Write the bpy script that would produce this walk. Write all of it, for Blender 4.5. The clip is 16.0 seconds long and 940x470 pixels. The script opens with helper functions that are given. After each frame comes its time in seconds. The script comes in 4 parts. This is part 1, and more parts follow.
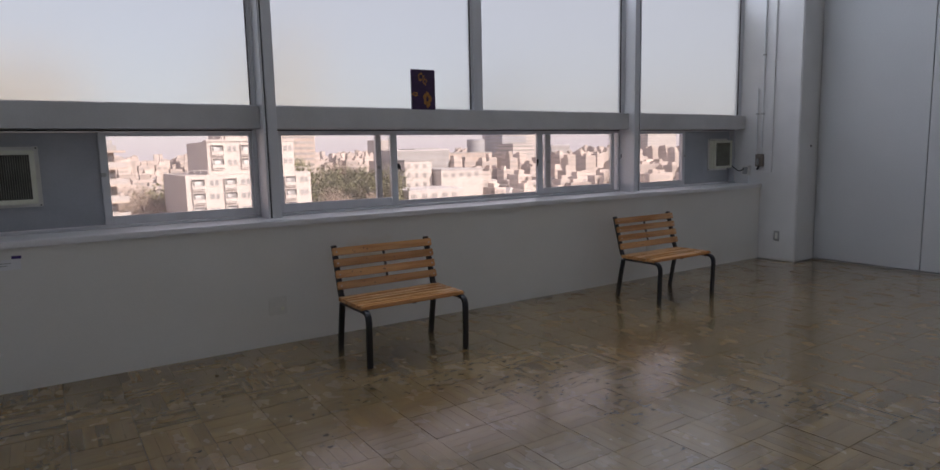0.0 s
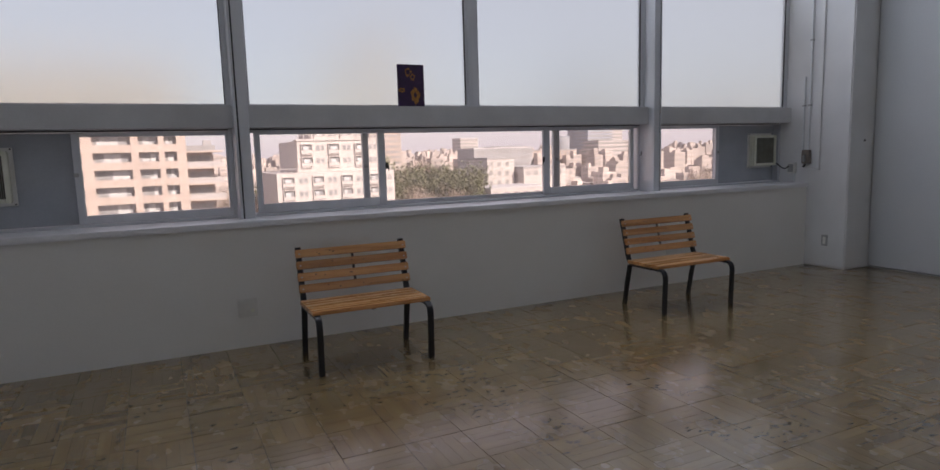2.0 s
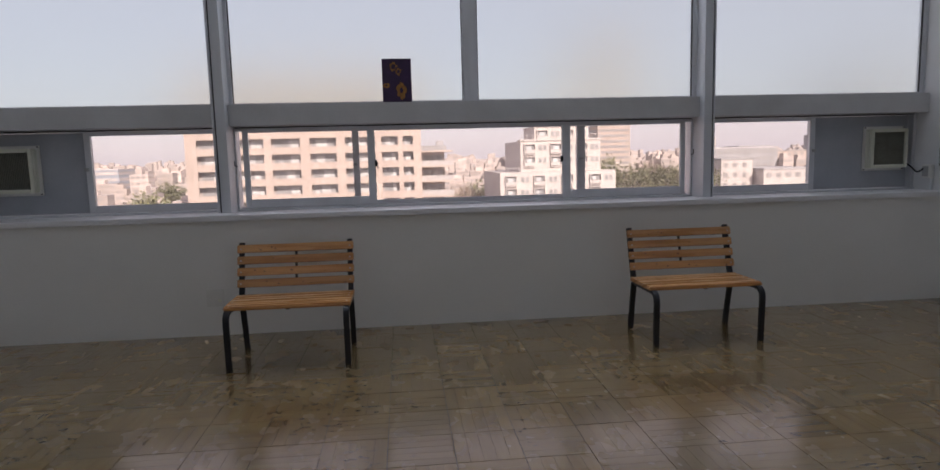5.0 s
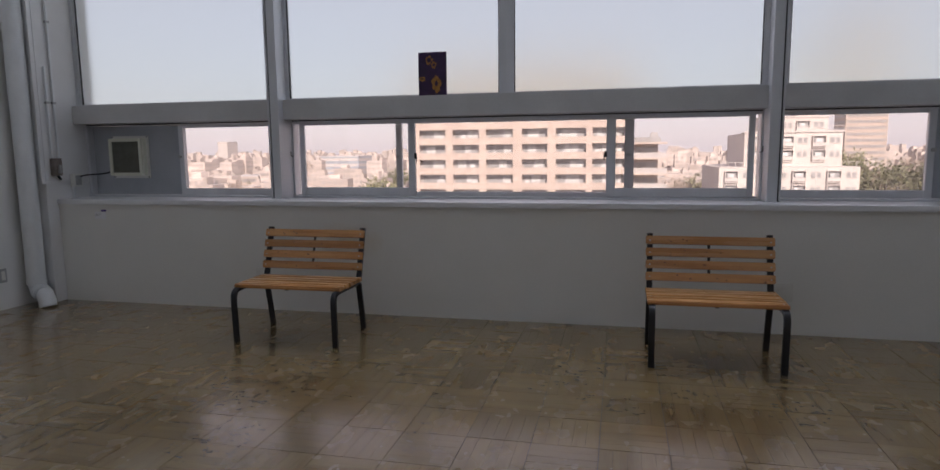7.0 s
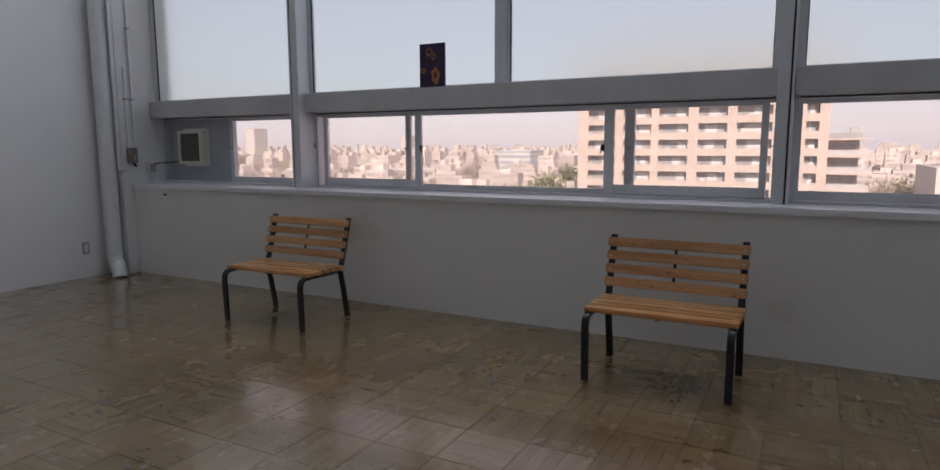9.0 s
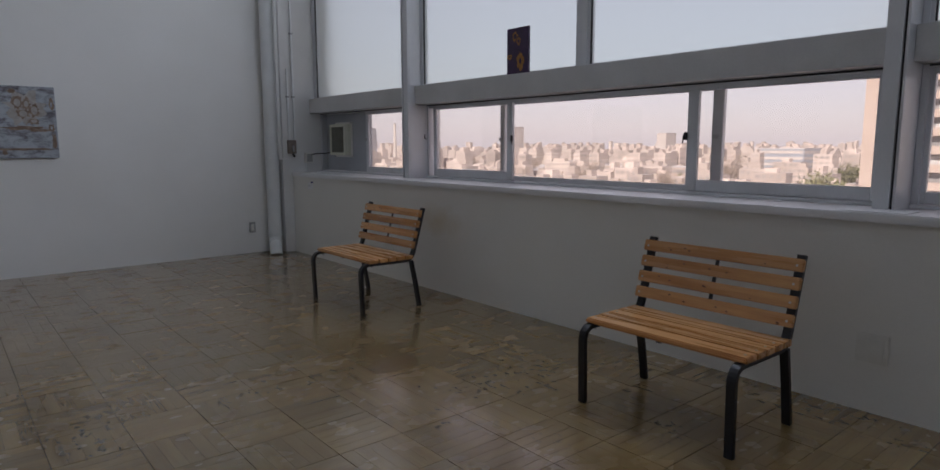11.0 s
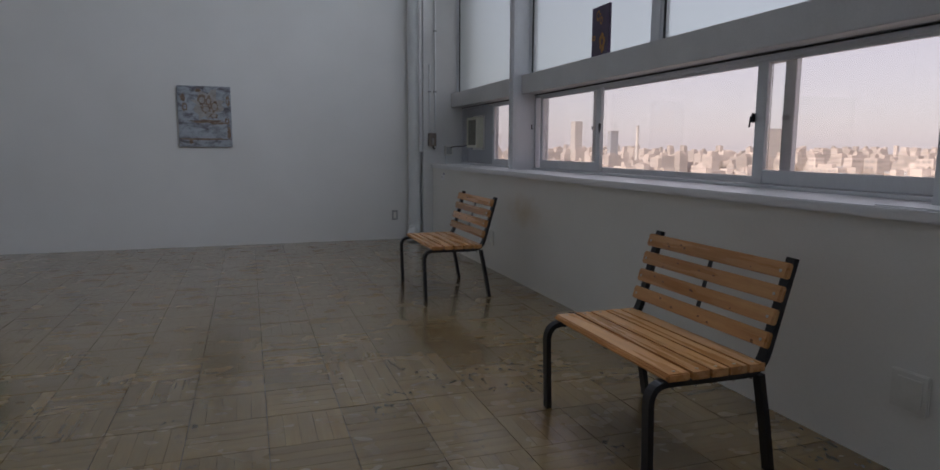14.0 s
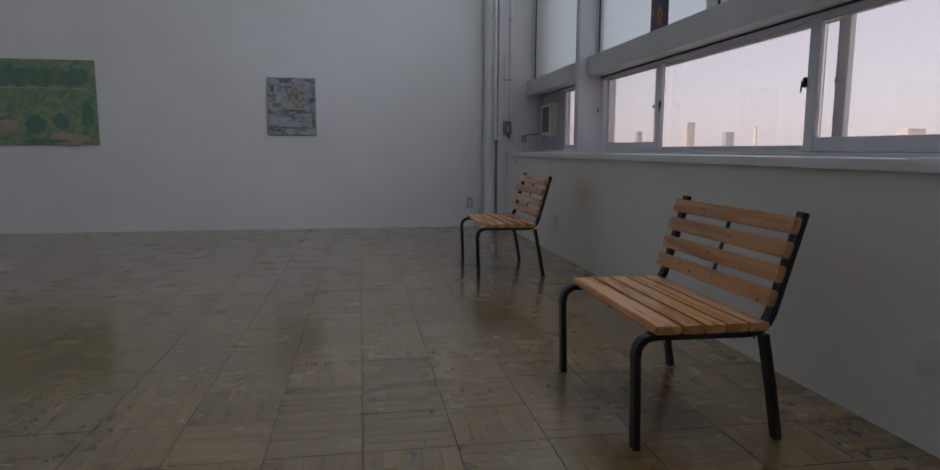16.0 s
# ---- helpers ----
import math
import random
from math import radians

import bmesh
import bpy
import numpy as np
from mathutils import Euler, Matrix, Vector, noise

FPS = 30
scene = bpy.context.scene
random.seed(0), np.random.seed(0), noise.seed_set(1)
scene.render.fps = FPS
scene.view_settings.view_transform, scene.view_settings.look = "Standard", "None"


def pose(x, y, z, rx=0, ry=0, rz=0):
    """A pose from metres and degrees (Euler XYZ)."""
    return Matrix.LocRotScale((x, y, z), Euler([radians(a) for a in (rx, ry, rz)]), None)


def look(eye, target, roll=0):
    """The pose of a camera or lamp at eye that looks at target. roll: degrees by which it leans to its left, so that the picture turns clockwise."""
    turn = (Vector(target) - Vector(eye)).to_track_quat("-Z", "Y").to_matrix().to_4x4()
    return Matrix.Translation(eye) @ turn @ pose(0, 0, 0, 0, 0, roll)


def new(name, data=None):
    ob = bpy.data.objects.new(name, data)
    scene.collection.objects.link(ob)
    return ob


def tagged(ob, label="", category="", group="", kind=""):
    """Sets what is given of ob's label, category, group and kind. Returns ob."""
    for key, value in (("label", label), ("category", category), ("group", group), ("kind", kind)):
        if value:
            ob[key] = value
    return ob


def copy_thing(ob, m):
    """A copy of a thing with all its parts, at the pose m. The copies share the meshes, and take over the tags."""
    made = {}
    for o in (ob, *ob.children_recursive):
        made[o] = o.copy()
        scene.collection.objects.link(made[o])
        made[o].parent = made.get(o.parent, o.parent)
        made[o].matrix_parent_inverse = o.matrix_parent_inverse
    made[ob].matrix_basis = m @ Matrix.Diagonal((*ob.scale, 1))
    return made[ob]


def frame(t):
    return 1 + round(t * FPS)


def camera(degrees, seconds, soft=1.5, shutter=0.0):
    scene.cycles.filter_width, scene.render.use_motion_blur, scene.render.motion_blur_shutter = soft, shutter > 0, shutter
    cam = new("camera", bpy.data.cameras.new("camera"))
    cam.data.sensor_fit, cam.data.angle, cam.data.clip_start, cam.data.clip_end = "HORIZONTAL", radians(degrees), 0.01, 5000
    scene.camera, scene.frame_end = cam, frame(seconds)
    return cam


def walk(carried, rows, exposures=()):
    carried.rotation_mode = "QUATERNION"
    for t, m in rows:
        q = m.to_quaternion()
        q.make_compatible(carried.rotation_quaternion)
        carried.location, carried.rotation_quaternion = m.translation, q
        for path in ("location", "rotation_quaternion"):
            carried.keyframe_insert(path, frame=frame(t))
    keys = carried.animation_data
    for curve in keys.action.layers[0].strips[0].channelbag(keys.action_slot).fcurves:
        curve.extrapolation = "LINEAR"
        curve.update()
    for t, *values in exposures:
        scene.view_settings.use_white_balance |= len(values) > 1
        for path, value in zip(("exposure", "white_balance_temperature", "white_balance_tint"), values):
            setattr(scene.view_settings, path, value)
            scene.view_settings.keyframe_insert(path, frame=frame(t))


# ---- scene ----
cam = camera(72.0, 16.0)
PATH = [
    (0, (0.169, 0.093, 1.445), (1.26, 1.75, 1.187), -1.2),
    (0.5, (0.305, 0.11, 1.457), (1.373, 1.781, 1.195), -1.2),
    (1, (0.493, 0.054, 1.441), (1.516, 1.753, 1.185), -1.5),
    (1.5, (0.748, -0.015, 1.425), (1.699, 1.726, 1.17), -1.6),
    (2, (1.032, -0.076, 1.428), (1.897, 1.709, 1.169), -1.6),
    (2.5, (1.343, -0.141, 1.399), (2.108, 1.69, 1.15), -1.6),
    (3, (1.657, -0.168, 1.402), (2.317, 1.703, 1.153), -1.4),
    (3.5, (2.008, -0.22, 1.418), (2.555, 1.687, 1.166), -1.4),
    (5.8, (3.671, -0.247, 1.332), (3.633, 1.739, 1.097), -1.0),
    (6, (3.821, -0.242, 1.333), (3.712, 1.741, 1.096), -0.8),
    (6.5, (4.218, -0.153, 1.324), (3.924, 1.81, 1.082), -0.6),
    (7, (4.592, -0.057, 1.352), (4.145, 1.876, 1.096), -0.6),
    (7.5, (4.934, 0.05, 1.336), (4.37, 1.952, 1.082), -0.5),
    (8, (5.313, 0.217, 1.322), (4.625, 2.078, 1.07), -0.4),
    (8.2, (5.44, 0.267, 1.323), (4.71, 2.111, 1.069), -0.3),
    (10.5, (6.643, 1.342, 1.299), (5.252, 2.752, 1.021), -0.3),
    (11, (6.808, 1.604, 1.263), (5.286, 2.872, 0.989), -0.1),
    (11.5, (6.911, 1.839, 1.25), (5.279, 2.962, 0.971), 0.1),
    (12, (7.017, 2.062, 1.231), (5.296, 3.043, 0.953), 0.1),
    (12.5, (7.105, 2.249, 1.208), (5.327, 3.124, 0.934), 0.1),
    (13, (7.175, 2.456, 1.189), (5.355, 3.24, 0.92), 0.2),
    (13.5, (7.242, 2.624, 1.184), (5.395, 3.341, 0.914), 0.2),
    (14, (7.32, 2.77, 1.153), (5.444, 3.41, 0.886), 0.3),
    (14.5, (7.36, 2.884, 1.111), (5.457, 3.44, 0.845), 0.4),
    (15, (7.393, 2.989, 1.083), (5.467, 3.455, 0.811), 0.3),
    (15.5, (7.444, 3.07, 1.03), (5.5, 3.458, 0.764), 0.2),
    (16, (7.482, 3.124, 0.978), (5.527, 3.454, 0.717), 0.2),
]
walk(cam, [(t, look(eye, target, roll)) for t, eye, target, roll in PATH],
     exposures=[(0, 1.75, 6350, 17), (8, 1.75, 6350, 17), (12, 1.54, 6280, 15), (16, 1.53, 6250, 14)])

# ---- light ----
SUN_EL, SUN_AZ = radians(32), radians(160)      # azimuth clockwise from +y
world = bpy.data.worlds.new("world")
scene.world = world
world.use_nodes = True
wn = world.node_tree
sky = wn.nodes.new("ShaderNodeTexSky")
sky.sky_type, sky.sun_disc = "NISHITA", False
sky.sun_elevation, sky.sun_rotation = SUN_EL, SUN_AZ
sky.air_density, sky.dust_density, sky.ozone_density = 1.0, 1.0, 1.0
veil = wn.nodes.new("ShaderNodeMix")              # thin winter haze over the blue
veil.data_type = "RGBA"
veil.inputs[0].default_value = 0.82
veil.inputs[7].default_value = (4.38, 3.66, 3.76, 1)
wn.links.new(sky.outputs[0], veil.inputs[6])
wn.links.new(veil.outputs[2], wn.nodes["Background"].inputs[0])
wn.nodes["Background"].inputs[1].default_value = 0.072
sun = new("sun", bpy.data.lights.new("sun", "SUN"))
sun.data.energy, sun.data.angle, sun.data.color = 2.3, radians(0.6), (1.0, 0.87, 0.74)
sun_way = Vector((math.sin(SUN_AZ) * math.cos(SUN_EL), math.cos(SUN_AZ) * math.cos(SUN_EL), math.sin(SUN_EL)))
sun.matrix_world = look(sun_way * 100, (0, 0, 0))

# area lamps added inside the upper panes, out of view, to boost the sky light
for k, (xa, xb) in enumerate(((-0.40, 1.55), (1.78, 5.60), (5.82, 7.72))):
    lamp = new("window_daylight", bpy.data.lights.new("window_daylight", "AREA"))
    lamp.data.shape, lamp.data.size, lamp.data.size_y = "RECTANGLE", xb - xa, 1.2
    lamp.data.energy, lamp.data.color = (0.7, 5.4, 1.9)[k] * (xb - xa), (0.78, 0.88, 1.0)
    lamp.matrix_world = look(((xa + xb) / 2, 5.24, 3.72), ((xa + xb) / 2, 0, 3.72))


# ---- materials ----
def mat(name, a, b, rough=0.6, scale=3.0, fine=60.0, bump=0.1, metal=0.0, stretch=(1, 1, 1), rough_var=0.1, coords="Object",
        random_by="", spread=0.0, bump_dist=0.002, coat=0.0):
    """Two-scale surface: colours a to b by a broad noise, fine grain and relief; random_by 'object' or 'island' varies each piece."""
    m = bpy.data.materials.new(name)
    m.use_nodes = True
    n, link = m.node_tree.nodes, m.node_tree.links.new
    p = n["Principled BSDF"]
    tc, mp = n.new("ShaderNodeTexCoord"), n.new("ShaderNodeMapping")
    mp.inputs["Scale"].default_value = stretch
    link(tc.outputs[coords], mp.inputs[0])
    big, small = n.new("ShaderNodeTexNoise"), n.new("ShaderNodeTexNoise")
    big.inputs["Scale"].default_value, big.inputs["Detail"].default_value = scale, 5
    small.inputs["Scale"].default_value, small.inputs["Detail"].default_value = fine, 3
    for k in (big, small):
        link(mp.outputs[0], k.inputs["Vector"])
    mix = n.new("ShaderNodeMath")
    mix.operation = "MULTIPLY_ADD"
    link(small.outputs[0], mix.inputs[0])
    mix.inputs[1].default_value = 0.35
    link(big.outputs[0], mix.inputs[2])
    ramp = n.new("ShaderNodeValToRGB")
    ramp.color_ramp.elements[0].position, ramp.color_ramp.elements[1].position = 0.45, 0.9
    ramp.color_ramp.elements[0].color, ramp.color_ramp.elements[1].color = (*a, 1), (*b, 1)
    link(mix.outputs[0], ramp.inputs[0])
    colour = ramp.outputs[0]
    if random_by:
        src = n.new("ShaderNodeObjectInfo") if random_by == "object" else n.new("ShaderNodeNewGeometry")
        r = src.outputs["Random" if random_by == "object" else "Random Per Island"]
        mr, hsv = n.new("ShaderNodeMapRange"), n.new("ShaderNodeHueSaturation")
        mr.inputs["To Min"].default_value, mr.inputs["To Max"].default_value = 1 - spread, 1 + spread
        link(r, mr.inputs[0])
        link(mr.outputs[0], hsv.inputs["Value"])
        link(colour, hsv.inputs["Color"])
        add = n.new("ShaderNodeVectorMath")
        add.operation = "ADD"
        cmb = n.new("ShaderNodeCombineXYZ")
        mul = n.new("ShaderNodeMath")
        mul.operation, mul.inputs[1].default_value = "MULTIPLY", 37.0
        link(r, mul.inputs[0])
        for i in range(3):
            link(mul.outputs[0], cmb.inputs[i])
        link(mp.outputs[0], add.inputs[0])
        link(cmb.outputs[0], add.inputs[1])
        for k in (big, small):
            link(add.outputs[0], k.inputs["Vector"])
        colour = hsv.outputs[0]
    link(colour, p.inputs["Base Color"])
    rr = n.new("ShaderNodeMapRange")
    rr.inputs["To Min"].default_value, rr.inputs["To Max"].default_value = max(0.02, rough - rough_var), min(1, rough + rough_var)
    link(big.outputs[0], rr.inputs[0])
    link(rr.outputs[0], p.inputs["Roughness"])
    p.inputs["Metallic"].default_value = metal
    p.inputs["Coat Weight"].default_value = coat
    if bump:
        bp = n.new("ShaderNodeBump")
        bp.inputs["Strength"].default_value, bp.inputs["Distance"].default_value = bump, bump_dist
        link(mix.outputs[0], bp.inputs["Height"])
        link(bp.outputs[0], p.inputs["Normal"])
    return m


def glass(name, tint, rough, ior):
    m = bpy.data.materials.new(name)
    m.use_nodes = True
    p = m.node_tree.nodes["Principled BSDF"]
    p.inputs["Base Color"].default_value = (*tint, 1)
    p.inputs["Roughness"].default_value, p.inputs["IOR"].default_value = rough, ior
    p.inputs["Transmission Weight"].default_value = 1
    return m


def haze_film(m, amount):
    """Thin even film mixed into a pane; its scattered daylight stands in for haze."""
    n, link = m.node_tree.nodes, m.node_tree.links.new
    film, mix = n.new("ShaderNodeBsdfTranslucent"), n.new("ShaderNodeMixShader")
    film.inputs[0].default_value = (0.80, 0.76, 0.74, 1)
    mix.inputs[0].default_value = amount
    link(n["Principled BSDF"].outputs[0], mix.inputs[1])
    link(film.outputs[0], mix.inputs[2])
    link(mix.outputs[0], n["Material Output"].inputs[0])
    return m


def stained(m, centre, size, colour, amount):
    """One soft irregular stain on a painted surface."""
    n, link = m.node_tree.nodes, m.node_tree.links.new
    p = n["Principled BSDF"]
    base = p.inputs["Base Color"].links[0].from_socket
    geo, sub, div, ln = n.new("ShaderNodeNewGeometry"), n.new("ShaderNodeVectorMath"), n.new("ShaderNodeVectorMath"), n.new("ShaderNodeVectorMath")
    sub.operation, div.operation, ln.operation = "SUBTRACT", "DIVIDE", "LENGTH"
    sub.inputs[1].default_value, div.inputs[1].default_value = centre, size
    link(geo.outputs["Position"], sub.inputs[0])
    link(sub.outputs[0], div.inputs[0])
    link(div.outputs[0], ln.inputs[0])
    t, add, mr, mx = n.new("ShaderNodeTexNoise"), n.new("ShaderNodeMath"), n.new("ShaderNodeMapRange"), n.new("ShaderNodeMix")
    t.inputs["Scale"].default_value, t.inputs["Detail"].default_value = 9, 5
    link(geo.outputs["Position"], t.inputs["Vector"])
    add.operation = "ADD"
    link(ln.outputs["Value"], add.inputs[0])
    link(t.outputs[0], add.inputs[1])
    mr.inputs["From Min"].default_value, mr.inputs["From Max"].default_value = 1.5, 0.5
    mr.inputs["To Max"].default_value = amount
    link(add.outputs[0], mr.inputs[0])
    mx.data_type = "RGBA"
    mx.inputs[7].default_value = (*colour, 1)
    link(mr.outputs[0], mx.inputs[0])
    link(base, mx.inputs[6])
    link(mx.outputs[2], p.inputs["Base Color"])
    return m


WALL = mat("wall_paint", (0.81, 0.805, 0.785), (0.87, 0.865, 0.85), 0.7, 1.2, 90, 0.25, bump_dist=0.0015)
PARAPET = stained(mat("parapet_paint", (0.81, 0.80, 0.765), (0.87, 0.86, 0.83), 0.7, 1.2, 90, 0.3, bump_dist=0.0015), (2.34, 4.94, 0.62), (0.34, 1.0, 0.16), (0.62, 0.50, 0.30), 0.5)
COLUMN = mat("column_paint", (0.70, 0.70, 0.70), (0.79, 0.79, 0.79), 0.55, 2.0, 120, 0.3)
PANELW = mat("partition_paint", (0.54, 0.555, 0.57), (0.61, 0.62, 0.63), 0.45, 0.8, 60, 0.05)
CEIL = mat("ceiling_paint", (0.81, 0.81, 0.80), (0.88, 0.88, 0.87), 0.8, 2, 150, 0.3)
SILL = mat("sill_paint", (0.80, 0.80, 0.82), (0.87, 0.87, 0.89), 0.35, 4, 80, 0.1)
ALU = mat("aluminium", (0.62, 0.63, 0.66), (0.74, 0.75, 0.78), 0.38, 5, 200, 0.05, 0.25, stretch=(1, 1, 0.2))
BEAM = mat("beam_paint", (0.54, 0.54, 0.545), (0.64, 0.64, 0.645), 0.45, 3, 90, 0.08)
GREYP = mat("grey_board", (0.38, 0.40, 0.44), (0.46, 0.48, 0.52), 0.5, 3, 70, 0.1)
CREAM = mat("cream_plastic", (0.76, 0.77, 0.64), (0.84, 0.84, 0.73), 0.4, 8, 90, 0.05)
GRILLE = mat("fan_grille", (0.06, 0.06, 0.05), (0.11, 0.11, 0.095), 0.5, 12, 120, 0.1)
SLAT = mat("olive_slat", (0.22, 0.22, 0.18), (0.32, 0.32, 0.27), 0.5, 12, 120, 0.1)
DARK = mat("dark_gap", (0.02, 0.02, 0.022), (0.04, 0.04, 0.042), 0.6, 20, 100, 0.1)
BLACKSTEEL = mat("black_steel", (0.010, 0.010, 0.014), (0.016, 0.016, 0.022), 0.42, 15, 300, 0.15, 0.0)
PINE = mat("pine", (0.46, 0.20, 0.066), (0.68, 0.375, 0.15), 0.28, 5.0, 45, 0.15, stretch=(0.35, 5, 5), random_by="object", spread=0.14, coat=0.2)
KNOT = mat("knot", (0.14, 0.05, 0.02), (0.22, 0.08, 0.03), 0.4, 60, 200, 0.1)
CHROME = mat("screw_steel", (0.5, 0.48, 0.45), (0.65, 0.63, 0.6), 0.3, 50, 200, 0.05, 1.0)
BROWNBOX = mat("switch_box", (0.20, 0.17, 0.15), (0.30, 0.26, 0.23), 0.4, 20, 100, 0.1, 0.3)
PLATE = mat("plate_plastic", (0.74, 0.73, 0.69), (0.80, 0.79, 0.75), 0.4, 20, 100, 0.05)
PLATEG = mat("plate_grey", (0.38, 0.38, 0.38), (0.48, 0.48, 0.48), 0.35, 20, 100, 0.05, 0.4)
PIPEW = mat("pipe_paint", (0.74, 0.76, 0.77), (0.82, 0.84, 0.85), 0.4, 6, 90, 0.1)
PURPLE = mat("purple_tape", (0.05, 0.03, 0.16), (0.08, 0.05, 0.22), 0.4, 50, 200, 0.05)
# grey tint dims the view outside for the exposure; panes cast no shadow
CLEAR = haze_film(glass("view_dimming_glass", (0.845, 0.855, 0.855), 0.0, 1.45), 0.08)
# frosted teal-grey, darkened as well to dim the sky behind it
FROST = glass("frosted_glass", (0.562, 0.662, 0.66), 0.42, 1.18)
CONC = mat("beige_tile", (0.42, 0.335, 0.285), (0.50, 0.41, 0.35), 0.7, 0.3, 3, 0.1)
WHITEB = mat("white_render", (0.48, 0.43, 0.40), (0.58, 0.53, 0.49), 0.7, 0.3, 2, 0.1)
# outdoor windows kept pale, with haze and sky reflection put into the colour
OWIN = mat("far_window", (0.25, 0.245, 0.245), (0.37, 0.355, 0.35), 0.12, 0.5, 3, 0.0)
CURTAIN = mat("curtain", (0.42, 0.42, 0.42), (0.66, 0.64, 0.62), 0.7, 0.8, 4, 0.1)
RECESS = mat("balcony_wall", (0.40, 0.35, 0.33), (0.48, 0.43, 0.40), 0.7, 0.5, 3, 0.1)
RAILM = mat("balcony_rail", (0.38, 0.35, 0.33), (0.48, 0.44, 0.42), 0.5, 2, 10, 0.1)
CITY = mat("city_walls", (0.43, 0.36, 0.32), (0.56, 0.48, 0.43), 0.8, 0.05, 0.6, 0.0, random_by="island", spread=0.25)
# low-contrast window tone; distance haze is put into the colour
CITYWIN = mat("city_windows", (0.26, 0.24, 0.235), (0.36, 0.335, 0.32), 0.3, 0.1, 1, 0.0)
CITYROOF = mat("city_roofs", (0.32, 0.31, 0.30), (0.46, 0.43, 0.41), 0.7, 0.1, 1.5, 0.0, random_by="island", spread=0.3)
ROOFM = mat("roof_slab", (0.34, 0.32, 0.31), (0.50, 0.48, 0.47), 0.8, 0.2, 2, 0.0, random_by="object", spread=0.3)
GROUND = mat("city_ground", (0.20, 0.19, 0.17), (0.34, 0.32, 0.30), 0.9, 0.02, 0.3, 0.0)
CITYLEAF = mat("city_leaves", (0.10, 0.11, 0.06), (0.17, 0.17, 0.095), 0.8, 0.2, 2, 0.0, random_by="island", spread=0.3)
LEAF = mat("leaves", (0.12, 0.125, 0.06), (0.19, 0.18, 0.095), 0.7, 0.25, 2, 0.0, random_by="object", spread=0.35)
TWIG = mat("bare_twigs", (0.26, 0.20, 0.16), (0.36, 0.29, 0.23), 0.8, 0.3, 2, 0.0, random_by="object", spread=0.2)
BARK = mat("bark", (0.08, 0.06, 0.045), (0.15, 0.12, 0.09), 0.9, 2, 10, 0.2)
GLASSB = mat("tower_cladding", (0.28, 0.30, 0.34), (0.36, 0.38, 0.42), 0.4, 0.05, 0.5, 0.0)
GREYB = mat("grey_cladding", (0.30, 0.29, 0.29), (0.38, 0.37, 0.37), 0.6, 0.1, 1, 0.0)


def floor_material(name, along, by):
    """Varnished parquet: grain along one axis, stained and scuffed, glossy with dull worn patches."""
    m = mat(name, (0.182, 0.110, 0.040), (0.252, 0.174, 0.072), 0.25, 2.2, 26, 0.09, stretch=(0.5, 7, 1) if along == "x" else (7, 0.5, 1),
            random_by=by, spread=0.15, bump_dist=0.0012)
    n, link = m.node_tree.nodes, m.node_tree.links.new
    p = n["Principled BSDF"]
    geo = n.new("ShaderNodeNewGeometry")
    base = p.inputs["Base Color"].links[0].from_socket

    def layer(scale, lo, hi, stretch=(1, 1, 1), detail=6):
        mp, t, r = n.new("ShaderNodeMapping"), n.new("ShaderNodeTexNoise"), n.new("ShaderNodeMapRange")
        mp.inputs["Scale"].default_value = stretch
        t.inputs["Scale"].default_value, t.inputs["Detail"].default_value, t.inputs["Roughness"].default_value = scale, detail, 0.65
        r.inputs["From Min"].default_value, r.inputs["From Max"].default_value = lo, hi
        link(geo.outputs["Position"], mp.inputs[0])
        link(mp.outputs[0], t.inputs["Vector"])
        link(t.outputs[0], r.inputs[0])
        return r.outputs[0]

    def tint(colour, fac, k):
        nonlocal base
        mx, f = n.new("ShaderNodeMix"), n.new("ShaderNodeMath")
        mx.data_type = "RGBA"
        f.operation, f.inputs[1].default_value = "MULTIPLY", k
        link(fac, f.inputs[0])
        link(f.outputs[0], mx.inputs[0])
        link(base, mx.inputs[6])
        mx.inputs[7].default_value = (*colour, 1)
        base = mx.outputs[2]

    strip, tone, shade = n.new("ShaderNodeNewGeometry"), n.new("ShaderNodeMapRange"), n.new("ShaderNodeHueSaturation")
    tone.inputs["To Min"].default_value, tone.inputs["To Max"].default_value = 0.90, 1.10
    link(strip.outputs["Random Per Island"], tone.inputs[0])
    link(tone.outputs[0], shade.inputs["Value"])
    link(base, shade.inputs["Color"])
    base = shade.outputs[0]
    tint((0.20, 0.165, 0.10), layer(1.1, 0.42, 0.68, detail=2), 0.25)
    tint((0.06, 0.05, 0.04), layer(2.0, 0.56, 0.76, detail=3), 0.10)
    both = n.new("ShaderNodeMath")                     # flaked varnish, in a few trodden patches only
    both.operation = "MULTIPLY"
    link(layer(15, 0.565, 0.60, (1, 1.5, 1), 4), both.inputs[0])
    link(layer(1.3, 0.52, 0.60, detail=3), both.inputs[1])
    tint((0.035, 0.035, 0.038), both.outputs[0], 0.6)
    link(base, p.inputs["Base Color"])
    rr, wr = n.new("ShaderNodeMapRange"), layer(4.5, 0.35, 0.7, (1.5, 1, 1), 2)
    link(wr, rr.inputs[0])
    rr.inputs["To Min"].default_value, rr.inputs["To Max"].default_value = 0.20, 0.31
    link(rr.outputs[0], p.inputs["Roughness"])
    p.inputs["Coat Weight"].default_value, p.inputs["Coat Roughness"].default_value, p.inputs["Coat IOR"].default_value = 0.8, 0.16, 1.47
    return m


# ---- building blocks ----
ORIGIN = {}


def thing(name, at, label="", category="", group="", kind=""):
    ob = new(name)
    ob.empty_display_size = 0.1
    ob.location = at
    ORIGIN[ob] = Vector(at)
    return tagged(ob, label, category, group, kind)


